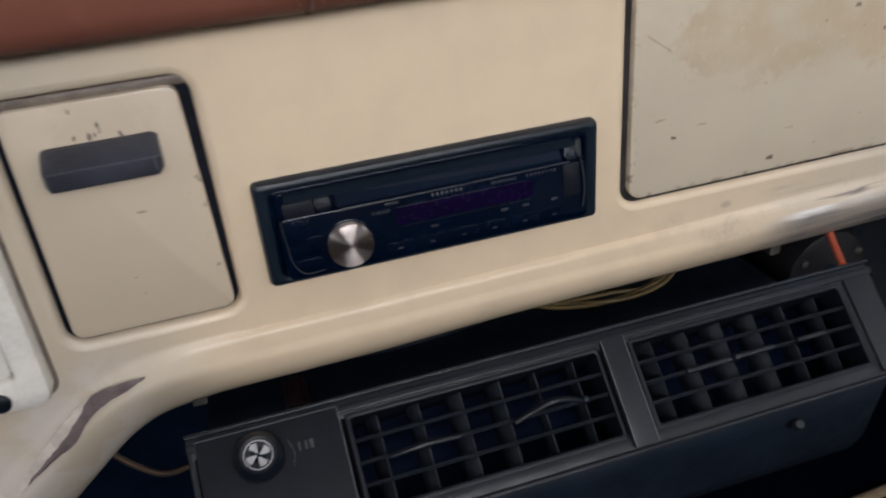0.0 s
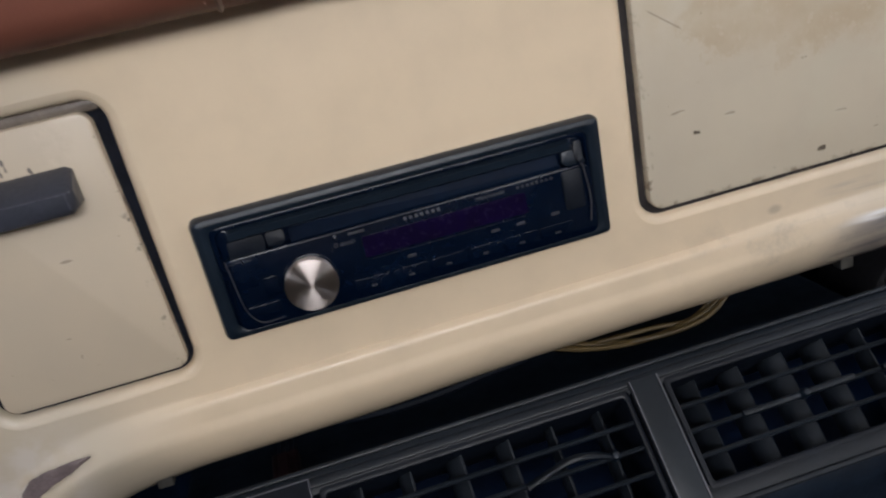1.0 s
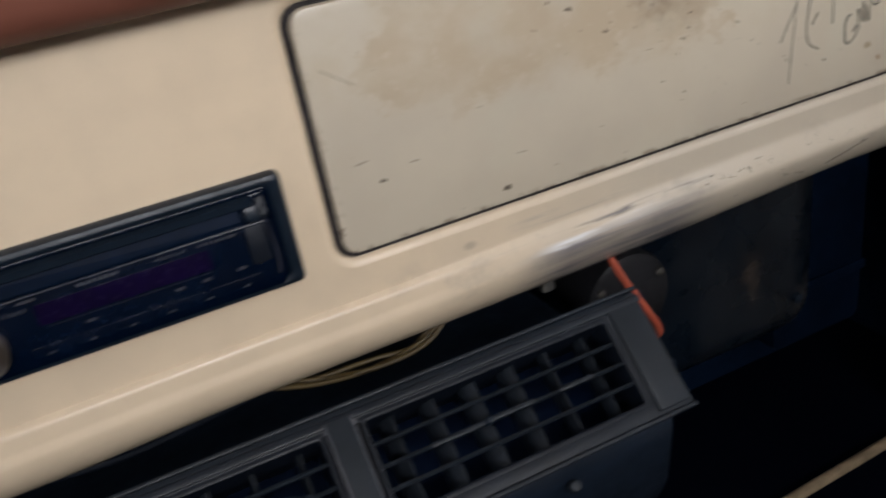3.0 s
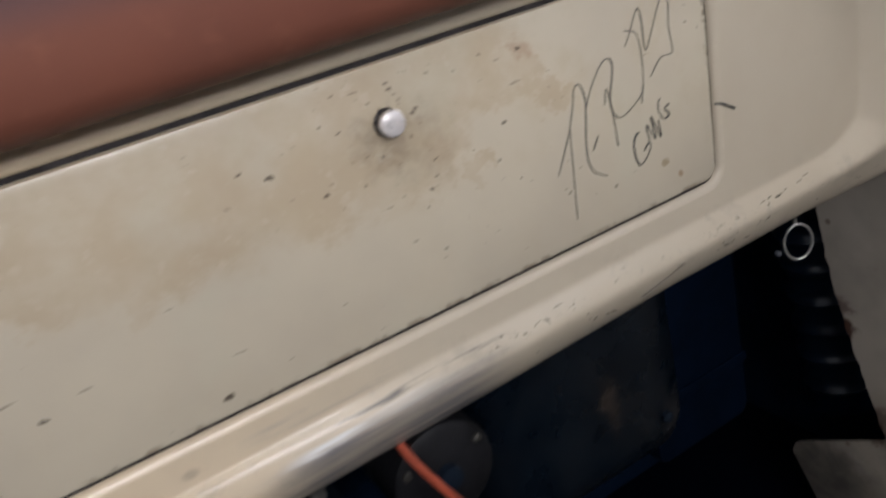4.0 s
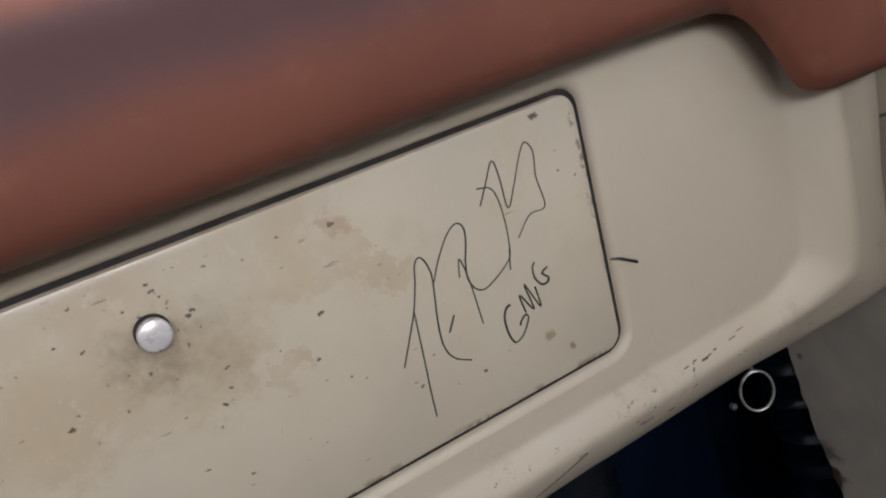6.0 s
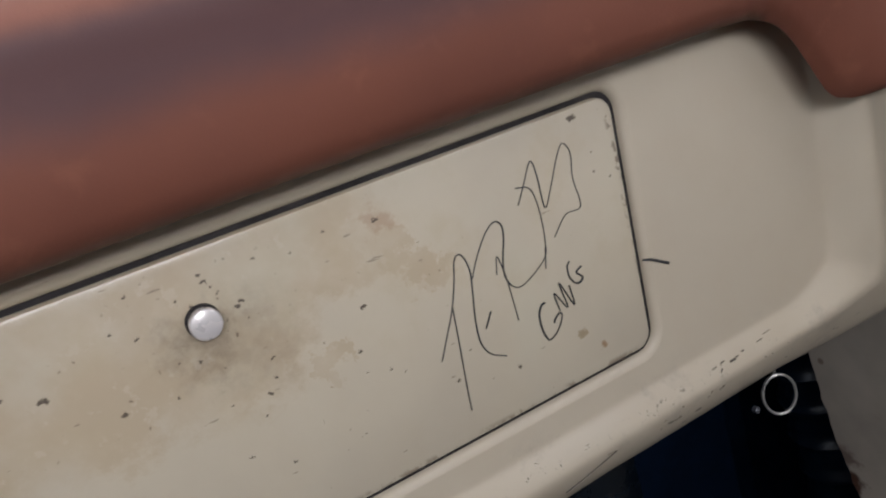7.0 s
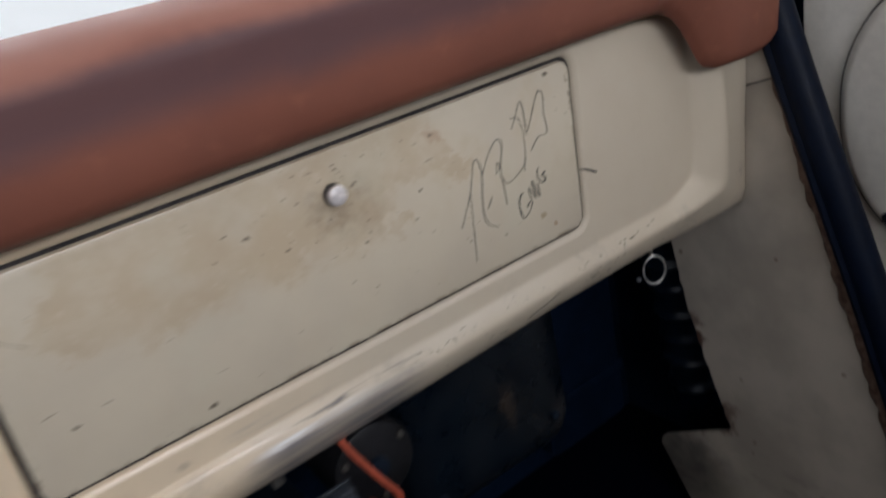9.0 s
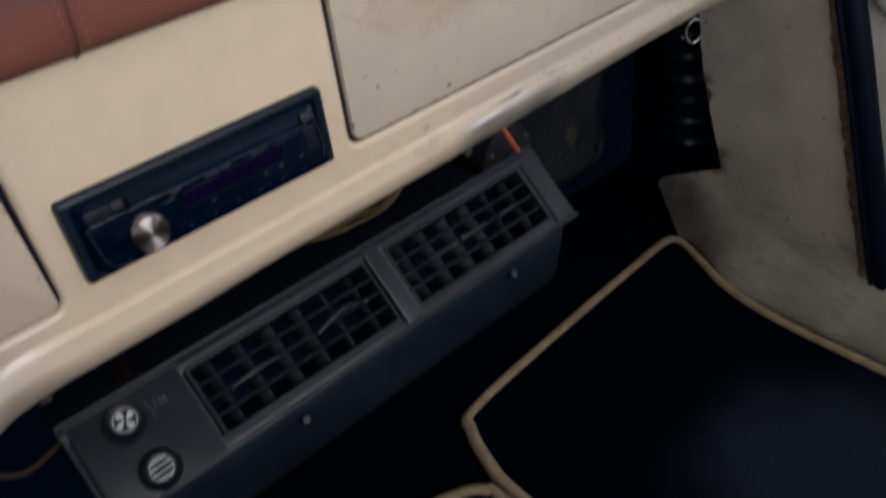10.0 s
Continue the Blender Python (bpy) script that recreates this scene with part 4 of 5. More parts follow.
part("worn_edge", tube([(-0.1332, -0.0148, 0.0569), (-0.1332, -0.0146, 0.0535), (-0.1332, -0.0143, 0.0500)], 0.0005, 6, 4), RUBBED, pull, smooth=True)

# ---- light switch bezel at the driver's end ----
bezel = thing("instrument_bezel", "chipped white instrument bezel on the dash", "bezel")
part("frame", frame_ring((-0.345, -0.2120, -0.0640, 0.150, 0.008), (-0.33, -0.2260, -0.0465, 0.135, 0.004), -0.012, 0.001, 0.003), WHITE, bezel, smooth=True)
# thin dark ring added for the shadow line round the bezel
part("gasket", frame_ring((-0.345, -0.2098, -0.0660, 0.150, 0.009), (-0.33, -0.220, -0.055, 0.14, 0.006), -0.0012, 0.0012, 0.0008), GRIMY_SHADED, bezel, "thin grimy ring for the shade round the bezel", smooth=True)
part("dial_face", slab(-0.332, -0.2250, -0.0475, 0.137, -0.003, 0.001, 0.003, 0.001), GLOSS, bezel, "black dial face")
part("inner_rim", frame_ring((-0.330, -0.2268, -0.0455, 0.134, 0.004), (-0.325, -0.2330, -0.036, 0.129, 0.003), -0.008, -0.002, 0.001), WHITE, bezel, smooth=True)
part("screw", lathe([(0.0052, 0), (0.0052, -0.002), (0.0036, -0.0032), (0.0003, -0.0034)], 20, centre=(-0.2355, -0.0118, -0.0560)), BLACK, bezel, "black screw head", smooth=True)

# ---- padded dash top ----
dash_pad = thing("dash_pad", "red-brown vinyl padded dash top with a satin sheen", "dash pad")


CORNER_X = (0.560, 0.585, 0.598, 0.608, 0.614, 0.620, 0.635, 0.641, 0.650, 0.690, 0.705, 0.720)
CORNER_Z = (0.1128, 0.1115, 0.1090, 0.1040, 0.0985, 0.0900, 0.0635, 0.0585, 0.0557, 0.0545, 0.0580, 0.0670)


def pad_section(x):
    # the lower edge drops round the corner of the glove box recess
    zl = float(np.interp(x, CORNER_X, CORNER_Z))
    f = 1 + 0.12 * smooth_step(0.60, 0.68, x)
    lift = lambda s: zl + 0.012 + (0.160 - zl - 0.012) * s
    # the rear of the underside turns down later than its front
    rear, under = float(np.interp(x - 0.022, CORNER_X, CORNER_Z)), float(np.interp(x - 0.0115, CORNER_X, CORNER_Z))
    pts = [(0.03, rear + 0.016), (-0.005, rear + 0.004), (-0.011, rear), (-0.0165, under - 0.0016), (-0.0262, zl + 0.0003), (-0.0338, zl + 0.0045), (-0.0376, zl + 0.0108), (-0.0398, lift(0.25)), (-0.0415, lift(0.5)), (-0.0422, lift(0.75)), (-0.0427, lift(1.0)), (-0.0438, 0.1670), (-0.0446, 0.1722), (-0.0447, 0.1762), (-0.0436, 0.1802), (-0.0413, 0.1846), (-0.0362, 0.1894), (-0.0275, 0.1936), (-0.014, 0.1962), (0.004, 0.1972), (0.05, 0.1915), (0.09, 0.184), (0.135, 0.172), (0.155, 0.155)]
    # the lip thins where it turns down
    thin = 1 - 0.22 * smooth_step(0.575, 0.60, x) * smooth_step(0.66, 0.64, x)
    return [(x, y * f * (1 - (1 - thin) * smooth_step(zl + 0.06, zl, z)) if y < 0 else y, z) for y, z in pts]


stations = [-0.36 + 0.02 * i for i in range(46)] + [0.56 + 0.002 * i for i in range(1, 69)] + [0.700, 0.704, 0.708]
sections = [pad_section(x) for x in stations]
last = sections[-1]
mid = Vector((0.722, 0.03, 0.14))
for s in (0.985, 0.95, 0.85):
    cx = 0.708 + 0.012 * (1 - s) ** 0.5
    sections.append([(cx, mid.y + (p[1] - mid.y) * s, mid.z + (p[2] - mid.z) * s) for p in last])
bm = stack(sections)
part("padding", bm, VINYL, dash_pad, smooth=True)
seam_line = [Vector(p) + Vector((0, -0.0002, 0)) for p in pad_section(-0.054)[3:21]]
part("seam", tube(seam_line, 0.0016, 6, 0, flat=0.6), SEAM, dash_pad, "dark seam across the padding", smooth=True)
fine = [Vector(p) for p in bezier(pad_section(-0.054)[4:20], 3)]
for i in range(1, len(fine) - 1, 2):
    for side in (-0.0048, 0.0048):
        a, b = fine[i], fine[i].lerp(fine[i + 1], 0.7)
        part("stitch", tube([a + Vector((side, -0.0002, 0)), b + Vector((side, -0.0002, 0))], 0.0004, 5, 0), THREAD, dash_pad)

# ---- car radio ----
radio = thing("car_radio", "black single-slot car radio with a turned metal knob, switched off", "car radio")
part("trim_ring", frame_ring((-0.0945, 0.0945, -0.0297, 0.0297, 0.0035), (-0.0868, 0.0868, -0.0236, 0.0236, 0.0030), -0.0068, 0.0005, 0.0034), SATIN, radio, "satin black trim ring", smooth=True)
part("inner_lip", frame_ring((-0.0875, 0.0875, -0.0243, 0.0243, 0.0032), (-0.0853, 0.0853, -0.0222, 0.0222, 0.0030), -0.0058, 0.0, 0.0006), GLOSS, radio, smooth=True)
F = -0.0048
body = part("faceplate", slab(-0.0856, 0.0856, -0.0224, 0.0224, F, 0.004, 0.004, 0.0014), GLOSS, radio, "glossy black faceplate", smooth=True)
part("front_panel", slab(-0.0850, 0.0850, -0.0235, 0.0104, F - 0.0002, F + 0.0030, 0.004, 0.0008), GLOSS, body, "glossy black panel leaning out towards its foot", smooth=True)
part("chassis", slab(-0.088, 0.088, -0.0245, 0.0245, 0.002, 0.15, 0.002, 0.001), BLACK, radio)
# the sloped upper shelf with the disc slot
part("slot_hood", stack([[(x, F - 0.0034, 0.0212), (x, F - 0.0030, 0.0178), (x, F + 0.0003, 0.0166), (x, F + 0.001, 0.0222)] for x in (-0.080, 0.078)]), SATIN, body, smooth=True)
part("disc_slot", slab(-0.0545, 0.0715, 0.0108, 0.0164, F - 0.0003, F + 0.002, 0.0008, 0.0003), DUCT, body, "dark disc slot")
part("slot_edge", tube([(-0.056, F - 0.0007, 0.0100), (0.0, F - 0.0009, 0.0103), (0.0745, F - 0.0007, 0.0106)], 0.00026, 6, 6), SILVER, body, "thin silver line under the slot")
part("display", slab(-0.0245, 0.0525, -0.0050, 0.0050, F - 0.0004, F + 0.001, 0.0010, 0.0001), VIOLET, body, "dark violet unlit display")
for i in range(9):
    x = -0.0215 + i * 0.0080
    part("segment", slab(x, x + 0.0056, -0.0036, 0.0036, F - 0.00045, F, 0.0004, 0.00003), VIOLET, body)
part("window_line", slab(-0.0220, 0.0510, -0.0062, -0.0060, F - 0.0004, F, 0.0001, 0.00005), DIM, body)
for i in range(7):
    part("badge_bar", slab(-0.0045 + i * 0.0026, -0.0030 + i * 0.0026, 0.0071, 0.0086, F - 0.0004, F, 0.0003, 0.0001), PRINT, body, "small grey bar of the badge" if i == 0 else "")
for i in range(8):
    part("model_bar", slab(0.0490 + i * 0.0023, 0.0503 + i * 0.0023, 0.0071, 0.0084, F - 0.0004, F, 0.0003, 0.0001), DIM, body)
lettering("MP3/WMA/AAC", 0.0021, 0.0290, F - 0.0003, 0.0068, PRINT, body)
lettering("/BAND", 0.0023, -0.0345, F - 0.0003, 0.0033, PRINT, body)
part("search_mark", lathe([(0.0010, 0), (0.0010, -0.0001), (0.0007, -0.0001), (0.0007, 0)], 14, centre=(-0.0362, F - 0.0002, 0.0043)), DIM, body)
part("aux_bar", slab(-0.030, -0.0225, 0.0072, 0.0084, F - 0.0004, F, 0.0003, 0.0001), DIM, body)
part("sensor", lathe([(0.0012, 0), (0.0012, -0.0005), (0.0002, -0.0008)], 14, centre=(-0.0360, F, 0.0078)), GLOSS, body)
# row of keys along the lower edge
for i in range(6):
    x = -0.0325 + i * 0.0178
    key = part("key", slab(x, x + 0.0170, -0.0208, -0.0142, F - 0.0005, F + 0.001, 0.0012, 0.00012), GLOSS, body, smooth=True)
    part("key_mark", slab(x + 0.0068, x + 0.0096, -0.0186, -0.0178, F - 0.0007, F, 0.0003, 0.00005), DIM, key)
for x, z in ((-0.0065, -0.0103), (0.0335, -0.0098), (0.046, -0.0097), (0.063, -0.0096)):
    part("print", slab(x, x + 0.004, z, z + 0.0013, F - 0.0005, F, 0.0003, 0.00005), DIM, body)
# left key cluster
for q in ((-0.0815, -0.0655, 0.0105, 0.0165), (-0.0650, -0.0565, 0.0112, 0.0165), (-0.0822, -0.0725, -0.0040, 0.0085), (-0.0710, -0.0640, -0.0105, -0.0015), (-0.0810, -0.0660, -0.0190, -0.0130)):
    part("side_key", slab(*q, F - (0.0008 if q[2] > 0.01 else 0.0004), F + 0.001, 0.0014, 0.0004 if q[2] > 0.01 else 0.0002), BLACK if q[2] > 0.01 else GLOSS, body, smooth=True)
part("side_trim", tube([(-0.0838, F - 0.0008, 0.0105), (-0.0828, F - 0.0012, 0.0), (-0.0812, F - 0.0012, -0.013), (-0.076, F - 0.0010, -0.0205), (-0.066, F - 0.0008, -0.0208)], 0.0003, 6, 8), DIM, body)
part("side_trim", tube([(0.0790, F - 0.0008, 0.0190), (0.0815, F - 0.0012, 0.009), (0.0828, F - 0.0012, -0.006), (0.0815, F - 0.0008, -0.017)], 0.0004, 6, 8), DIM, body)
part("eject_key", slab(0.0735, 0.0800, 0.0112, 0.0170, F - 0.0018, F + 0.001, 0.0010, 0.0006), SATIN, body, smooth=True)
part("corner_gloss", slab(0.0800, 0.0842, 0.0110, 0.0205, F - 0.0012, F + 0.001, 0.0014, 0.0005), BLACK, body, smooth=True)
part("right_panel", slab(0.0705, 0.0805, -0.0095, 0.0095, F - 0.0008, F + 0.001, 0.0018, 0.0005), BLACK, body, smooth=True)
volume = part("volume_knob", lathe([(0.0114, 0.0), (0.0115, -0.0040), (0.0118, -0.0046), (0.0119, -0.0060), (0.0116, -0.0065), (0.0110, -0.0067), (0.0060, -0.0069), (0.0001, -0.0071)], 64), TURNED, radio, "turned metal volume knob", smooth=True)
part("knob_seat", lathe([(0.0126, 0), (0.0126, -0.0003), (0.0120, -0.0007), (0.0110, -0.0007)], 40, centre=(-0.0508, F, -0.0083)), GLOSS, body, smooth=True)


def lean(z):
    """How far the front panel stands out; above the disc slot's edge it lies flush."""
    return (0.0058 + (0.0104 - z) * 0.07) * smooth_step(0.0125, 0.0106, z)


for ob in body.children_recursive:
    for v in ob.data.vertices:
        if v.co.y < F + 0.0016:
            v.co.y -= lean(v.co.z)
volume.matrix_basis = Matrix.Translation((-0.0508, F - lean(-0.0083), -0.0083)) @ Matrix.Rotation(-math.atan(0.07), 4, "X")

# ---- under-dash air conditioner ----
TILT = Matrix.Translation((0, -0.089, -0.135)) @ Matrix.Rotation(radians(-47.7), 4, "X")
cooler = thing("air_conditioner", "black under-dash air conditioner with two louvred vents", "air conditioner", TILT)
housing = [(-0.002, -0.128), (-0.054, -0.172), (-0.074, -0.150), (-0.0860, -0.138), (-0.0885, -0.142), (-0.087, -0.152), (-0.081, -0.190), (-0.074, -0.206), (-0.060, -0.215), (0.02, -0.222), (0.14, -0.215), (0.16, -0.20), (0.16, -0.140)]
bm = bmesh.new()
back = TILT.inverted()
loops = []
for x, s in ((-0.1500, 0.94), (-0.1480, 0.985), (-0.1450, 1.0), (0.2500, 1.0), (0.2535, 0.985), (0.2555, 0.94)):
    loops.append([back @ Vector((x, 0.035 + (y - 0.035) * s + 0.004, -0.150 + (z + 0.150) * s - 0.004)) for y, z in housing])
part("housing", stack(loops), BOX, cooler, "dull black moulded housing", smooth=True)
U0, U1, V1 = -0.1535, 0.2625, 0.0712
surround = part("surround", frame_ring((U0, U1, 0.0, V1, 0.003), (-0.1500, 0.2380, 0.0110, 0.0590, 0.002), -0.004, 0.010, 0.0016), GREY, cooler, "dark grey vent surround", smooth=True)
for v0, v1, y in ((0.0690, 0.0712, -0.0072), (0.0622, 0.0664, -0.0060), (-0.0008, 0.0018, -0.0062)):
    part("rib", slab(U0, U1, v0, v1, y, 0.0, 0.001, 0.0006), GREY, surround, smooth=True)
part("end_strip", slab(0.2410, 0.2600, 0.004, 0.0625, -0.0062, 0.0, 0.0012, 0.0008), LIGHTER, surround, smooth=True)
part("divider", slab(0.0765, 0.0905, 0.003, 0.0640, -0.0075, 0.0, 0.0006, 0.0003), LIGHTER, surround, "dark grey dividing strip", smooth=True)
for u in (0.0765, 0.0902):
    part("divider_edge", slab(u - 0.0002, u + 0.0005, 0.003, 0.0640, -0.0079, -0.006, 0.0001, 0.00005), SILVER, surround)


def vent(u0, u1, turn, bow):
    v = part("vent", frame_ring((u0 - 0.003, u1 + 0.003, 0.008, 0.062, 0.002), (u0, u1, 0.0115, 0.0585, 0.0015), -0.0042, 0.045, 0.001), BLACK, cooler, "louvred air vent", smooth=True)
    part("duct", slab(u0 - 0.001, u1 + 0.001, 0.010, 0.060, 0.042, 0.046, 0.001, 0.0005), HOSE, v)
    for i in (1, 2, 3):
        z = 0.0115 + 0.047 * i / 4
        part("slat", stack([[(u, -0.0030, z), (u, -0.0022, z + 0.0010), (u, 0.0010, z + 0.0010), (u, 0.0022, z), (u, 0.0010, z - 0.0010), (u, -0.0022, z - 0.0010)] for u in (u0, u1)]), SLAT, v, smooth=True)
    n = int((u1 - u0) / 0.0230)
    for i in range(n):
        u = u0 + (u1 - u0) * (i + 0.5) / n
        a = radians(turn + 3 * math.sin(i * 2.3) - (14 if i < 4 else 0))
        prof = []
        for s in range(9):
            d = (-0.0056 + 0.0112 * s / 8) * (1.4 if i < 4 else 1.0)
            prof.append((d, 0.0005 + (0.0022 if i < 4 else 0.0011) * math.sin(math.pi * s / 8)))
        ring = [(d, w) for d, w in prof] + [(d, -w) for d, w in reversed(prof)]
        loops = [[(u + d * math.sin(a) + w * math.cos(a), 0.0130 + d * math.cos(a) - w * math.sin(a), z) for d, w in ring] for z in (0.0118, 0.0582)]
        part("vane", stack(loops), VANE, v, smooth=True)
    z = 0.035
    if bow:
        part("tab", tube([(0.0160, -0.003, z - 0.0010), (0.0250, -0.006, z + 0.0012), (0.0370, -0.010, z + 0.0036), (0.0480, -0.008, z + 0.0026), (0.0570, -0.004, z)], 0.0021, 8, 8, flat=0.7), GREY, v, "bowed vent tab", smooth=True)
        part("pivot", lathe([(0.0022, 0.0), (0.0022, -0.0060), (0.0015, -0.0070), (0.0002, -0.0072)], 14, centre=(0.0580, 0.0, z)), SATIN, v, smooth=True)
        part("tab", tube([(-0.0540, -0.003, z - 0.0005), (-0.0450, -0.0055, z), (-0.0340, -0.0065, z + 0.0006), (-0.0160, -0.0035, z)], 0.0020, 8, 8, flat=0.7), GREY, v, "flat vent tab", smooth=True)
    else:
        part("tab", slab(0.1220, 0.1520, z - 0.0015, z + 0.0013, -0.0050, 0.0, 0.001, 0.0007), GREY, v, smooth=True)
        part("tab", slab(0.1565, 0.1810, z - 0.0012, z + 0.0018, -0.0050, 0.0, 0.001, 0.0008), GREY, v, smooth=True)
        part("pivot", lathe([(0.0022, 0.0), (0.0022, -0.0055), (0.0015, -0.0066), (0.0002, -0.0068)], 14, centre=(0.1543, 0.0, z)), SATIN, v, smooth=True)
        part("tab", slab(0.1960, 0.2160, z - 0.0014, z + 0.0016, -0.0052, 0.0, 0.001, 0.0008), GREY, v, smooth=True)


vent(-0.0700, 0.0725, -8, True)
vent(0.0960, 0.2360, -12, False)
panel = part("control_panel", slab(-0.1490, -0.0755, 0.0015, 0.0665, -0.0075, 0.0, 0.0012, 0.0005), BLACK, cooler, "flat black control panel", smooth=True)
for q in ((-0.1490, -0.0755, 0.0660, 0.0665), (-0.0760, -0.0755, 0.0015, 0.0665)):
    part("panel_edge", slab(*q, -0.0080, -0.007, 0.0001, 0.00005), SILVER, panel)


def dial(u, v, ribs):
    d = part("dial", lathe([(0.0128, 0.0), (0.0128, -0.004), (0.0114, -0.0085), (0.0090, -0.0110), (0.0072, -0.0105)], 48, centre=(u, -0.0075, v)), BLACK, cooler, "black rotary knob", smooth=True)
    part("cap", lathe([(0.0073, -0.009), (0.0073, -0.0104), (0.0002, -0.0106)], 40, centre=(u, -0.0075, v)), GLOSS, d, smooth=True)
    part("cap_ring", lathe([(0.0073, -0.0100), (0.0073, -0.0112), (0.0068, -0.0112), (0.0068, -0.0100)], 40, centre=(u, -0.0075, v)), DIAL, d, smooth=True)
    if ribs:
        for k in range(4):
            z = -0.0054 + k * 0.0036
            w = math.sqrt(0.0092 ** 2 - z * z) * 0.72
            part("stripe", slab(u - w, u + w, v + z - 0.0005, v + z + 0.0005, -0.0184, -0.0178, 0.0003, 0.0001), DIAL, d)
    else:
        for k in range(4):
            a = radians(20 + 90 * k)
            pts = []
            for r, t in ((0.0010, -0.5), (0.0040, -0.42), (0.0066, -0.34), (0.0070, 0.05), (0.0064, 0.46), (0.0038, 0.40), (0.0016, 0.25)):
                pts.append((u + 0.88 * r * math.cos(a + t), v + 0.88 * r * math.sin(a + t)))
            part("fan_blade", stack([[(x, y, z) for x, z in pts] for y in (-0.0180, -0.0184)]), DIAL, d)


dial(-0.1188, 0.0512, False)
dial(-0.1160, 0.0150, True)
for u, w in ((-0.0990, 0.0011), (-0.0955, 0.0010), (-0.0930, 0.0020)):
    part("print_bar", slab(u, u + w, 0.0490, 0.0535, -0.0078, -0.0073, 0.0002, 0.00005), DIM, panel)
part("scale_arc", tube([(-0.1035, -0.0076, 0.0560), (-0.1015, -0.0076, 0.0490), (-0.1030, -0.0076, 0.0425)], 0.0003, 5, 6), DIM, panel)
for x in (0.186, -0.02):
    c = back @ Vector((x, -0.0885, -0.152))
    part("screw", lathe([(0.0034, 0.002), (0.0034, -0.001), (0.0026, -0.0024), (0.0003, -0.0026)], 20, centre=c), LIGHTER, cooler, "dull screw", smooth=True)

# ---- loose wires ----
for i, (pts, r) in enumerate((
    ([(0.050, 0.02, -0.094), (0.085, 0.022, -0.108), (0.12, 0.024, -0.114), (0.155, 0.025, -0.109), (0.178, 0.03, -0.095)], 0.0016),
    ([(0.055, 0.03, -0.095), (0.092, 0.028, -0.111), (0.13, 0.020, -0.112), (0.160, 0.022, -0.108), (0.182, 0.03, -0.092)], 0.0016),
    ([(0.045, 0.025, -0.096), (0.08, 0.03, -0.109), (0.125, 0.03, -0.112), (0.150, 0.028, -0.112), (0.173, 0.03, -0.096)], 0.0014),
)):
    tagged(part("loose_wire", tube(pts, r, 8, 10), YELLOW, None, smooth=True), "dull yellow loose wire sagging below the dash", "wire", "yellow wires below the dash")
tagged(part("loose_wire", tube([(0.282, 0.02, -0.085), (0.289, 0.012, -0.108), (0.300, 0.006, -0.132), (0.309, 0.004, -0.150), (0.311, 0.006, -0.160), (0.304, 0.012, -0.165), (0.298, 0.03, -0.167)], 0.0026, 8, 10), ORANGE, None, smooth=True), "orange-red wire hanging by the blower motor", "wire")
tagged(part("loose_wire", tube([(-0.235, 0.05, -0.10), (-0.210, 0.03, -0.131), (-0.194, 0.03, -0.154), (-0.178, 0.032, -0.166), (-0.150, 0.045, -0.170)], 0.0020, 8, 10), BROWN, None, smooth=True), "brown loose wire below the driver's end", "wire")
tagged(part("loose_wire", tube([(-0.10, 0.03, -0.085), (-0.07, 0.03, -0.105), (-0.02, 0.035, -0.115), (0.05, 0.03, -0.105)], 0.003, 8, 10), BLACK, None, smooth=True), "black loose wire behind the air conditioner", "wire")

connector = thing("wiring_connector", "dull maroon wiring connector behind the air conditioner", "connector")
part("shell", slab(-0.101, -0.086, -0.1390, -0.1280, 0.020, 0.045, 0.002, 0.001), MAROON, connector, smooth=True)
part("latch", slab(-0.097, -0.091, -0.1285, -0.1262, 0.018, 0.040, 0.001, 0.0006), MAROON, connector, smooth=True)
for x in (-0.098, -0.0935, -0.089):
    part("lead", tube([(x, 0.044, -0.133), (x + 0.004, 0.060, -0.126), (x + 0.010, 0.075, -0.110)], 0.0014, 6, 4), BLACK, connector)

# ---- blower, heater box, hose ----
blower = thing("blower_motor", "dark grey round blower motor under the dash", "blower motor")
part("case", lathe([(0.0345, 0.05), (0.0350, 0.004), (0.0335, -0.001), (0.030, -0.003), (0.0002, -0.0045)], 40, centre=(0.316, 0.045, -0.152)), plain("blower_grey", (0.0105, 0.0105, 0.0125), 0.55, vary=0.4, scale=40, spec=0.25), blower, smooth=True)
part("hub", lathe([(0.0085, 0.0), (0.0080, -0.006), (0.0002, -0.007)], 24, centre=(0.316, 0.042, -0.152)), BOX, blower, smooth=True)
for a in (30, 150, 270):
    part("bolt", lathe([(0.003, 0.0), (0.003, -0.003), (0.0002, -0.0035)], 10, centre=(0.316 + 0.028 * math.cos(radians(a)), 0.043, -0.152 + 0.028 * math.sin(radians(a)))), STEEL, blower)
heater = thing("heater_box", "smoky dark plastic heater box under the dash", "heater box")
bm = stack([[(x, y, z) for x, z in rrect(0.375 + s, 0.578 - s * 1.6, -0.316 + s, -0.06, 0.03, 6)] for y, s in ((0.27, -0.01), (0.14, 0.0), (0.125, 0.004), (0.115, 0.016), (0.112, 0.03))])
part("shell", bm, SMOKE, heater, smooth=True)
part("flange", frame_ring((0.365, 0.588, -0.326, -0.06, 0.03), (0.385, 0.566, -0.306, -0.08, 0.02), 0.168, 0.178, 0.002), BOX, heater, smooth=True)
for x, z in ((0.40, -0.285), (0.545, -0.275)):
    part("bolt", lathe([(0.005, 0.01), (0.005, -0.004), (0.0004, -0.005)], 12, centre=(x, 0.114, z)), BOX, heater)

hose = thing("air_hose", "black ribbed air hose in the gap by the kick panel", "air hose")
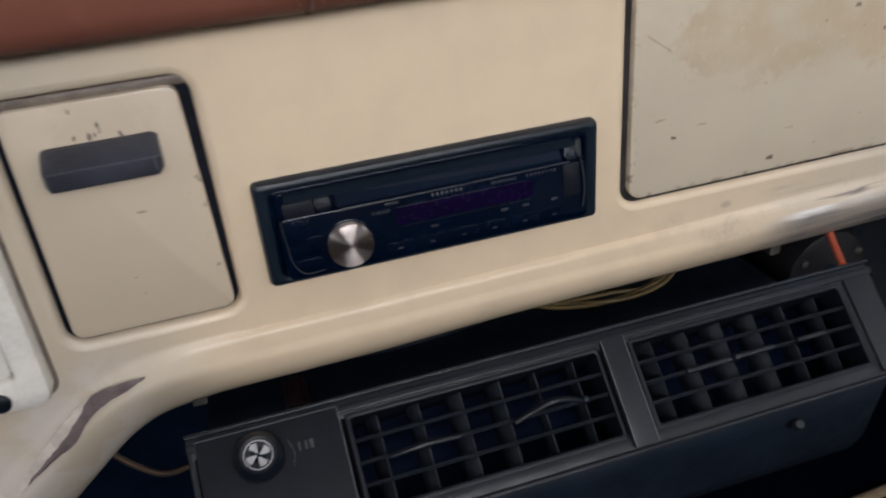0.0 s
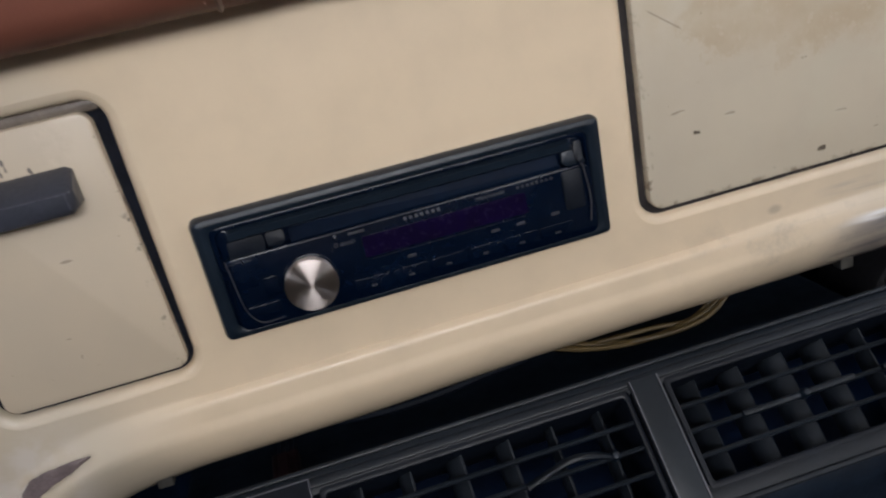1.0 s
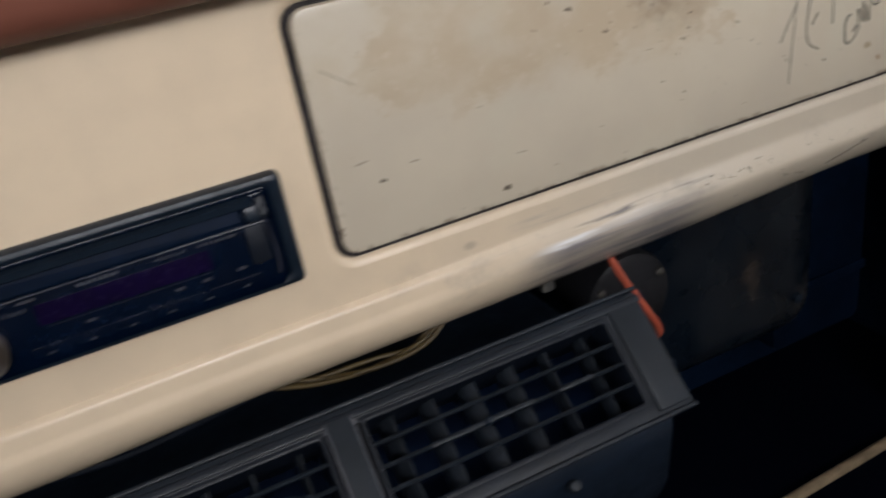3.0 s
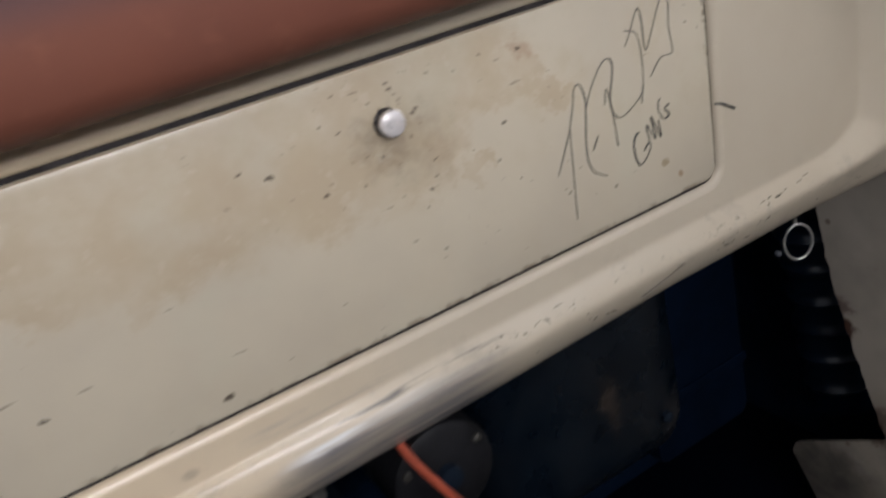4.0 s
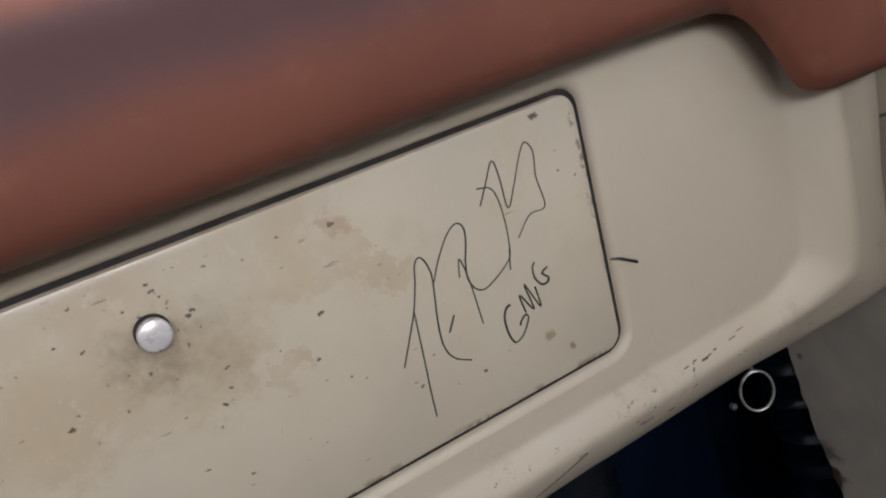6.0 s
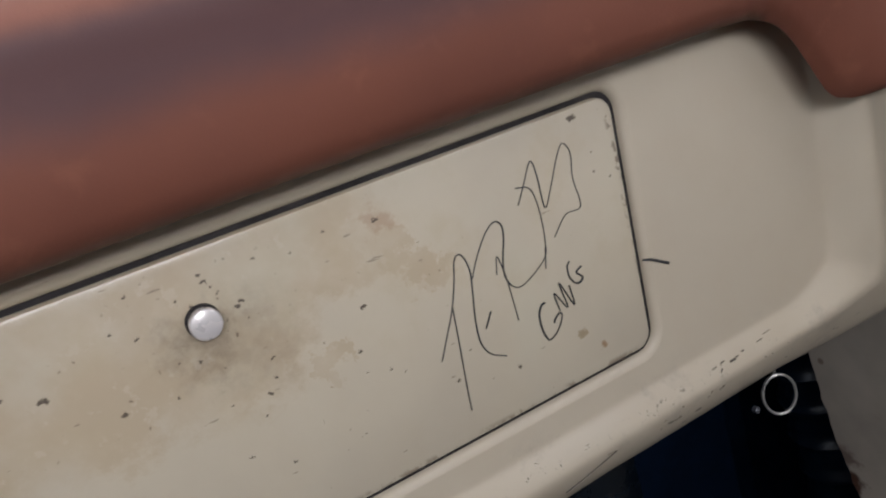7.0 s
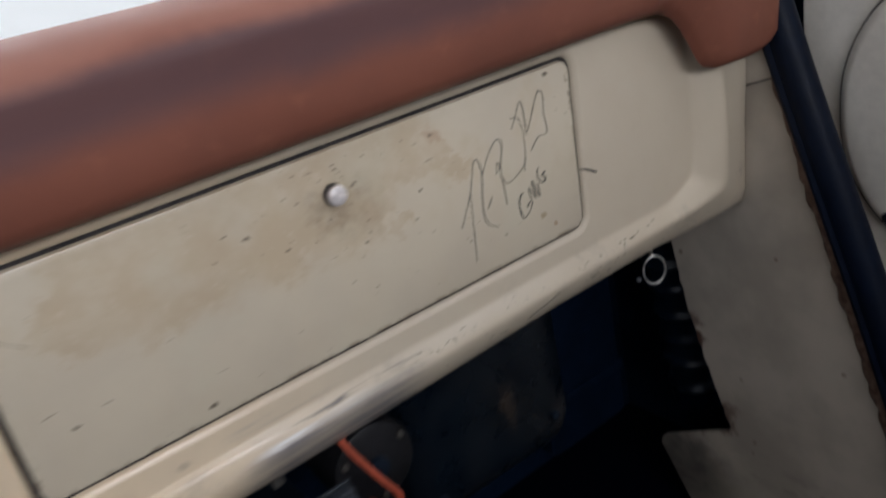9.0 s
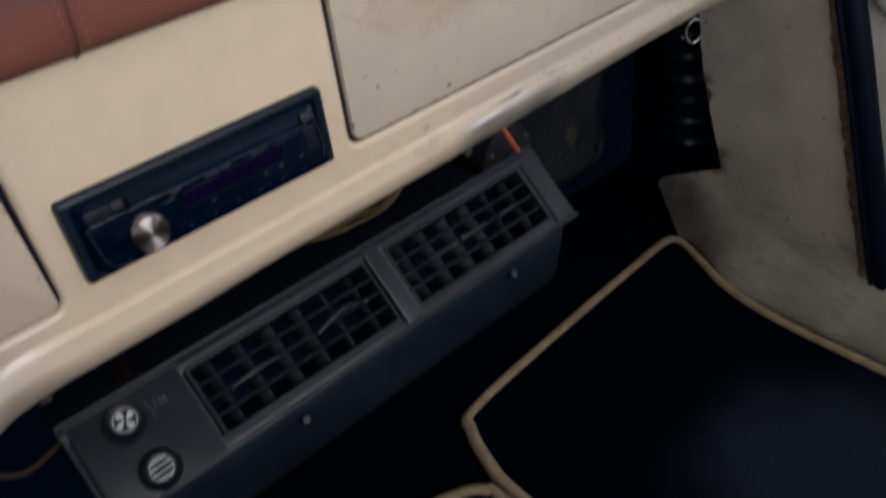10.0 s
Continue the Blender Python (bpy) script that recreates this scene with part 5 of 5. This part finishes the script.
line = bezier([(0.760, 0.145, -0.085), (0.776, 0.144, -0.19), (0.791, 0.142, -0.29), (0.801, 0.140, -0.390)], 24)
part("ribs", tube(line, 0.0340, 32, 0, waves=lambda i: 0.90 + 0.16 * abs(math.cos(i * math.pi / 8.6)) ** 14), RIBBED, hose, smooth=True)
part("cuff", tube([(0.800, 0.140, -0.385), (0.802, 0.139, -0.405)], 0.0340, 32, 3), HOSE, hose, smooth=True)
for q in ((0.590, 0.715, 0.185, 0.26, -0.40, -0.07),):
    shroud = thing("side_duct", "black plastic duct in the dark footwell", "duct")
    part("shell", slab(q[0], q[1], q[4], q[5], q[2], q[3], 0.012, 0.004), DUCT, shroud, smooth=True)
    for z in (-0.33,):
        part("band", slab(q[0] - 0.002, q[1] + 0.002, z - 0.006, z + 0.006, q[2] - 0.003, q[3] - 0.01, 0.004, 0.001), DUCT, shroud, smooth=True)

ring = thing("pull_ring", "thin bright metal ring under the dash", "ring")
loop = [Vector((0.642 + 0.0094 * math.cos(a), 0.050 - 0.005 * math.cos(a), -0.137 + 0.0144 * math.sin(a))) for a in (2 * math.pi * i / 48 for i in range(48))]
bm = bmesh.new()
rows = []
for i, p in enumerate(loop):
    radial = (p - Vector((0.642, 0.050, -0.137))).normalized()
    axis = Vector((-0.4, -0.9, 0.1)).normalized()
    rows.append([p + radial * 0.0010 * math.cos(2 * math.pi * k / 8) + axis * 0.0014 * math.sin(2 * math.pi * k / 8) for k in range(8)])
rows.append(rows[0])
for a, b in zip(rows, rows[1:]):
    a = [bm.verts.new(p) for p in a]
    b = [bm.verts.new(p) for p in b]
    for k in range(8):
        bm.faces.new((a[k], a[(k + 1) % 8], b[(k + 1) % 8], b[k]))
bmesh.ops.remove_doubles(bm, verts=bm.verts, dist=1e-6)
part("band", bm, CHROME, ring, smooth=True)
part("bead", lathe([(0.0002, -0.003), (0.0022, -0.0015), (0.0022, 0.0015), (0.0002, 0.003)], 12, centre=(0.622, 0.052, -0.139)), SILVER, ring, smooth=True)
part("stem", tube([(0.642, 0.052, -0.122), (0.642, 0.056, -0.10), (0.642, 0.06, -0.07)], 0.002, 8, 5), STEEL, ring, smooth=True)

# ---- kick panel and pillar ----
def edge_y(z):
    """The rear edge of the kick panel leans back towards the floor."""
    return -0.020 - 0.315 * (0.07 - z)


def sheet(zs, fx, front, lean, thickness=0.004):
    """A panel in the pillar's plane; lean(z) tells how far a row follows the sloping joint."""
    rows = []
    for z in zs:
        y1 = edge_y(z)
        rows.append([(fx(z, y1 + (front(z) - y1) * i / 12), y1 + (front(z) - y1) * i / 12, z - 0.31 * lean(z) * (y1 + (front(z) - y1) * i / 12 + 0.002)) for i in range(13)])
    return thicken(grid(rows), thickness)


def sill_sheet(zs, fx, rear, front, thickness=0.004):
    return thicken(grid([[(fx(z, rear + (front(z) - rear) * i / 24), rear + (front(z) - rear) * i / 24, z) for i in range(25)] for z in zs]), thickness)


def kick_x(z, y):
    return 0.722 - 0.062 * smooth_step(-0.425, -0.512, z) * (1 - smooth_step(-0.04, 0.085, y))


def kick_front(z):
    """The front edge: a straight cut above, and a foot that reaches forward under the hose."""
    return float(np.interp(z, (-0.512, -0.430, -0.418, -0.374, -0.366, -0.28, -0.22, -0.16, 0.02), (0.0955, 0.140, 0.134, 0.052, 0.037, 0.066, 0.083, 0.094, 0.110)))


kick = thing("kick_panel", "grimy cream kick panel with rusty edges beside the footwell", "kick panel")
zs = [0.0185 - 0.4545 * i / 90 for i in range(91)]
part("panel", sheet(zs, kick_x, lambda z: kick_front(z) + 0.0022 * noise.noise((z * 90, 0, 3)), lambda z: smooth_step(-0.12, 0.0185, z)), KICK, kick, smooth=True)
part("foot_flange", sill_sheet([-0.4355 - 0.0765 * i / 16 for i in range(17)], kick_x, -0.46, kick_front), KICK, kick, "worn flange running along the door sill", smooth=True)
pillar = thing("pillar_trim", "cream painted windscreen pillar foot above the kick panel", "pillar")
part("panel", sheet([0.0210 + 0.02 * i for i in range(12)], lambda z, y: 0.7215, lambda z: 0.16, lambda z: smooth_step(0.16, 0.0210, z)), KICK, pillar, smooth=True)
part("joint", sheet([0.012, 0.028], lambda z, y: 0.7240, lambda z: 0.10, lambda z: 1.0, 0.001), JOINT, pillar, "grimy joint under the pillar foot")

rows = []
for i in range(90):
    z = 0.09 - 0.53 * i / 89
    x = kick_x(min(z, 0.0), edge_y(z)) - 0.0045
    jag = 0.006 + 0.009 * abs(noise.noise((0, 0, z * 45))) + 0.002 * random.random()
    rows.append([(x, edge_y(z) - 0.004, z), (x, edge_y(z) + jag * 0.5, z), (x + 0.003, edge_y(z) + jag, z)])
part("rust_edge", thicken(grid(rows), 0.001), RUST, kick, "rusty flaking edge", smooth=True)

seal = thing("door_seal", "black rubber door seal along the pillar", "door seal")
line = [(0.727, edge_y(z) - 0.013 - 0.006 * smooth_step(0.07, -0.2, z), z) for z in [0.36 - 0.04 * i for i in range(22)]]
part("bulb", tube(line, 0.0160, 14, 3, flat=0.9), RUBBER, seal, smooth=True)
part("lip", tube([(p[0] - 0.010, p[1] + 0.010, p[2]) for p in line], 0.005, 8, 3), RUBBER, seal, smooth=True)

# ---- passenger door ----
door = thing("passenger_door", "closed pale beige passenger door with an embossed inner panel", "car door")
part("skin", block(0.782, 0.80, -1.15, -0.02, FLOOR + 0.02, 0.235), DOOR, door)
loops = []
for inset, x in ((0, 0.786), (0.0, 0.779), (0.004, 0.774), (0.009, 0.7725)):
    loops.append([(x, -0.054 - u, v) for u, v in rrect(inset, 0.9 - inset, -0.150 + inset, 0.115 - inset, 0.125 - inset, 14)])
part("inner_panel", stack(loops), DOOR, door, "raised inner panel", smooth=True)
loops = []
for inset, x in ((-0.0022, 0.7835), (-0.0022, 0.7805), (0.001, 0.7805), (0.001, 0.7835)):
    loops.append([(x, -0.054 - u, v) for u, v in rrect(inset, 0.9 - inset, -0.150 + inset, 0.115 - inset, 0.125 - inset, 14)])
part("panel_joint", stack(loops, None, (False, False)), JOINT, door, "dark joint round the inner panel")
for y, z in ((-0.099, -0.106), (-0.17, -0.30)):
    part("bolt", lathe([(0.006, 0.782), (0.006, 0.776), (0.004, 0.7735), (0.0003, 0.773)] if z < -0.2 else [(0.005, 0.776), (0.005, 0.7705), (0.0003, 0.770)], 14, axis="X", centre=(0, y, z)), BLACK, door, "dark bolt head", smooth=True)

# ---- floor mat ----
mat = thing("floor_mat", "black carpet floor mat with a tan bound edge", "floor mat")
MAT = bezier([(0.20, -0.62, 0), (0.200, -0.30, 0), (0.203, -0.06, 0), (0.212, 0.0, 0), (0.232, 0.052, 0), (0.262, 0.074, 0), (0.45, 0.088, 0), (0.62, 0.096, 0), (0.685, 0.097, 0), (0.702, 0.080, 0), (0.682, 0.03, 0), (0.655, -0.03, 0), (0.640, -0.12, 0), (0.640, -0.30, 0), (0.640, -0.62, 0)], 6)
TOP = FLOOR + 0.010
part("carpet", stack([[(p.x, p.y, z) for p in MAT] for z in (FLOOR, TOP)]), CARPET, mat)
part("binding", tube([(p.x, p.y, TOP - 0.001) for p in MAT], 0.0085, 10, 0, flat=0.75), BINDING, mat, "tan bound edge", smooth=True)

tunnel_mat = thing("floor_mat", "black carpet mat with a tan bound edge over the tunnel", "floor mat")
EDGE = bezier([(-0.16, -0.20, 0), (-0.05, -0.02, 0), (0.10, 0.000, 0), (0.155, -0.012, 0), (0.178, -0.030, 0), (0.184, -0.060, 0), (0.184, -0.30, 0), (0.184, -0.60, 0), (-0.16, -0.60, 0)], 6)
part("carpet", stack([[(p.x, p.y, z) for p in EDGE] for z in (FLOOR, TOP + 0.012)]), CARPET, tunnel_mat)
part("binding", tube([(p.x, p.y, TOP + 0.011) for p in EDGE], 0.0085, 10, 0, flat=0.75), BINDING, tunnel_mat, "tan bound edge", smooth=True)
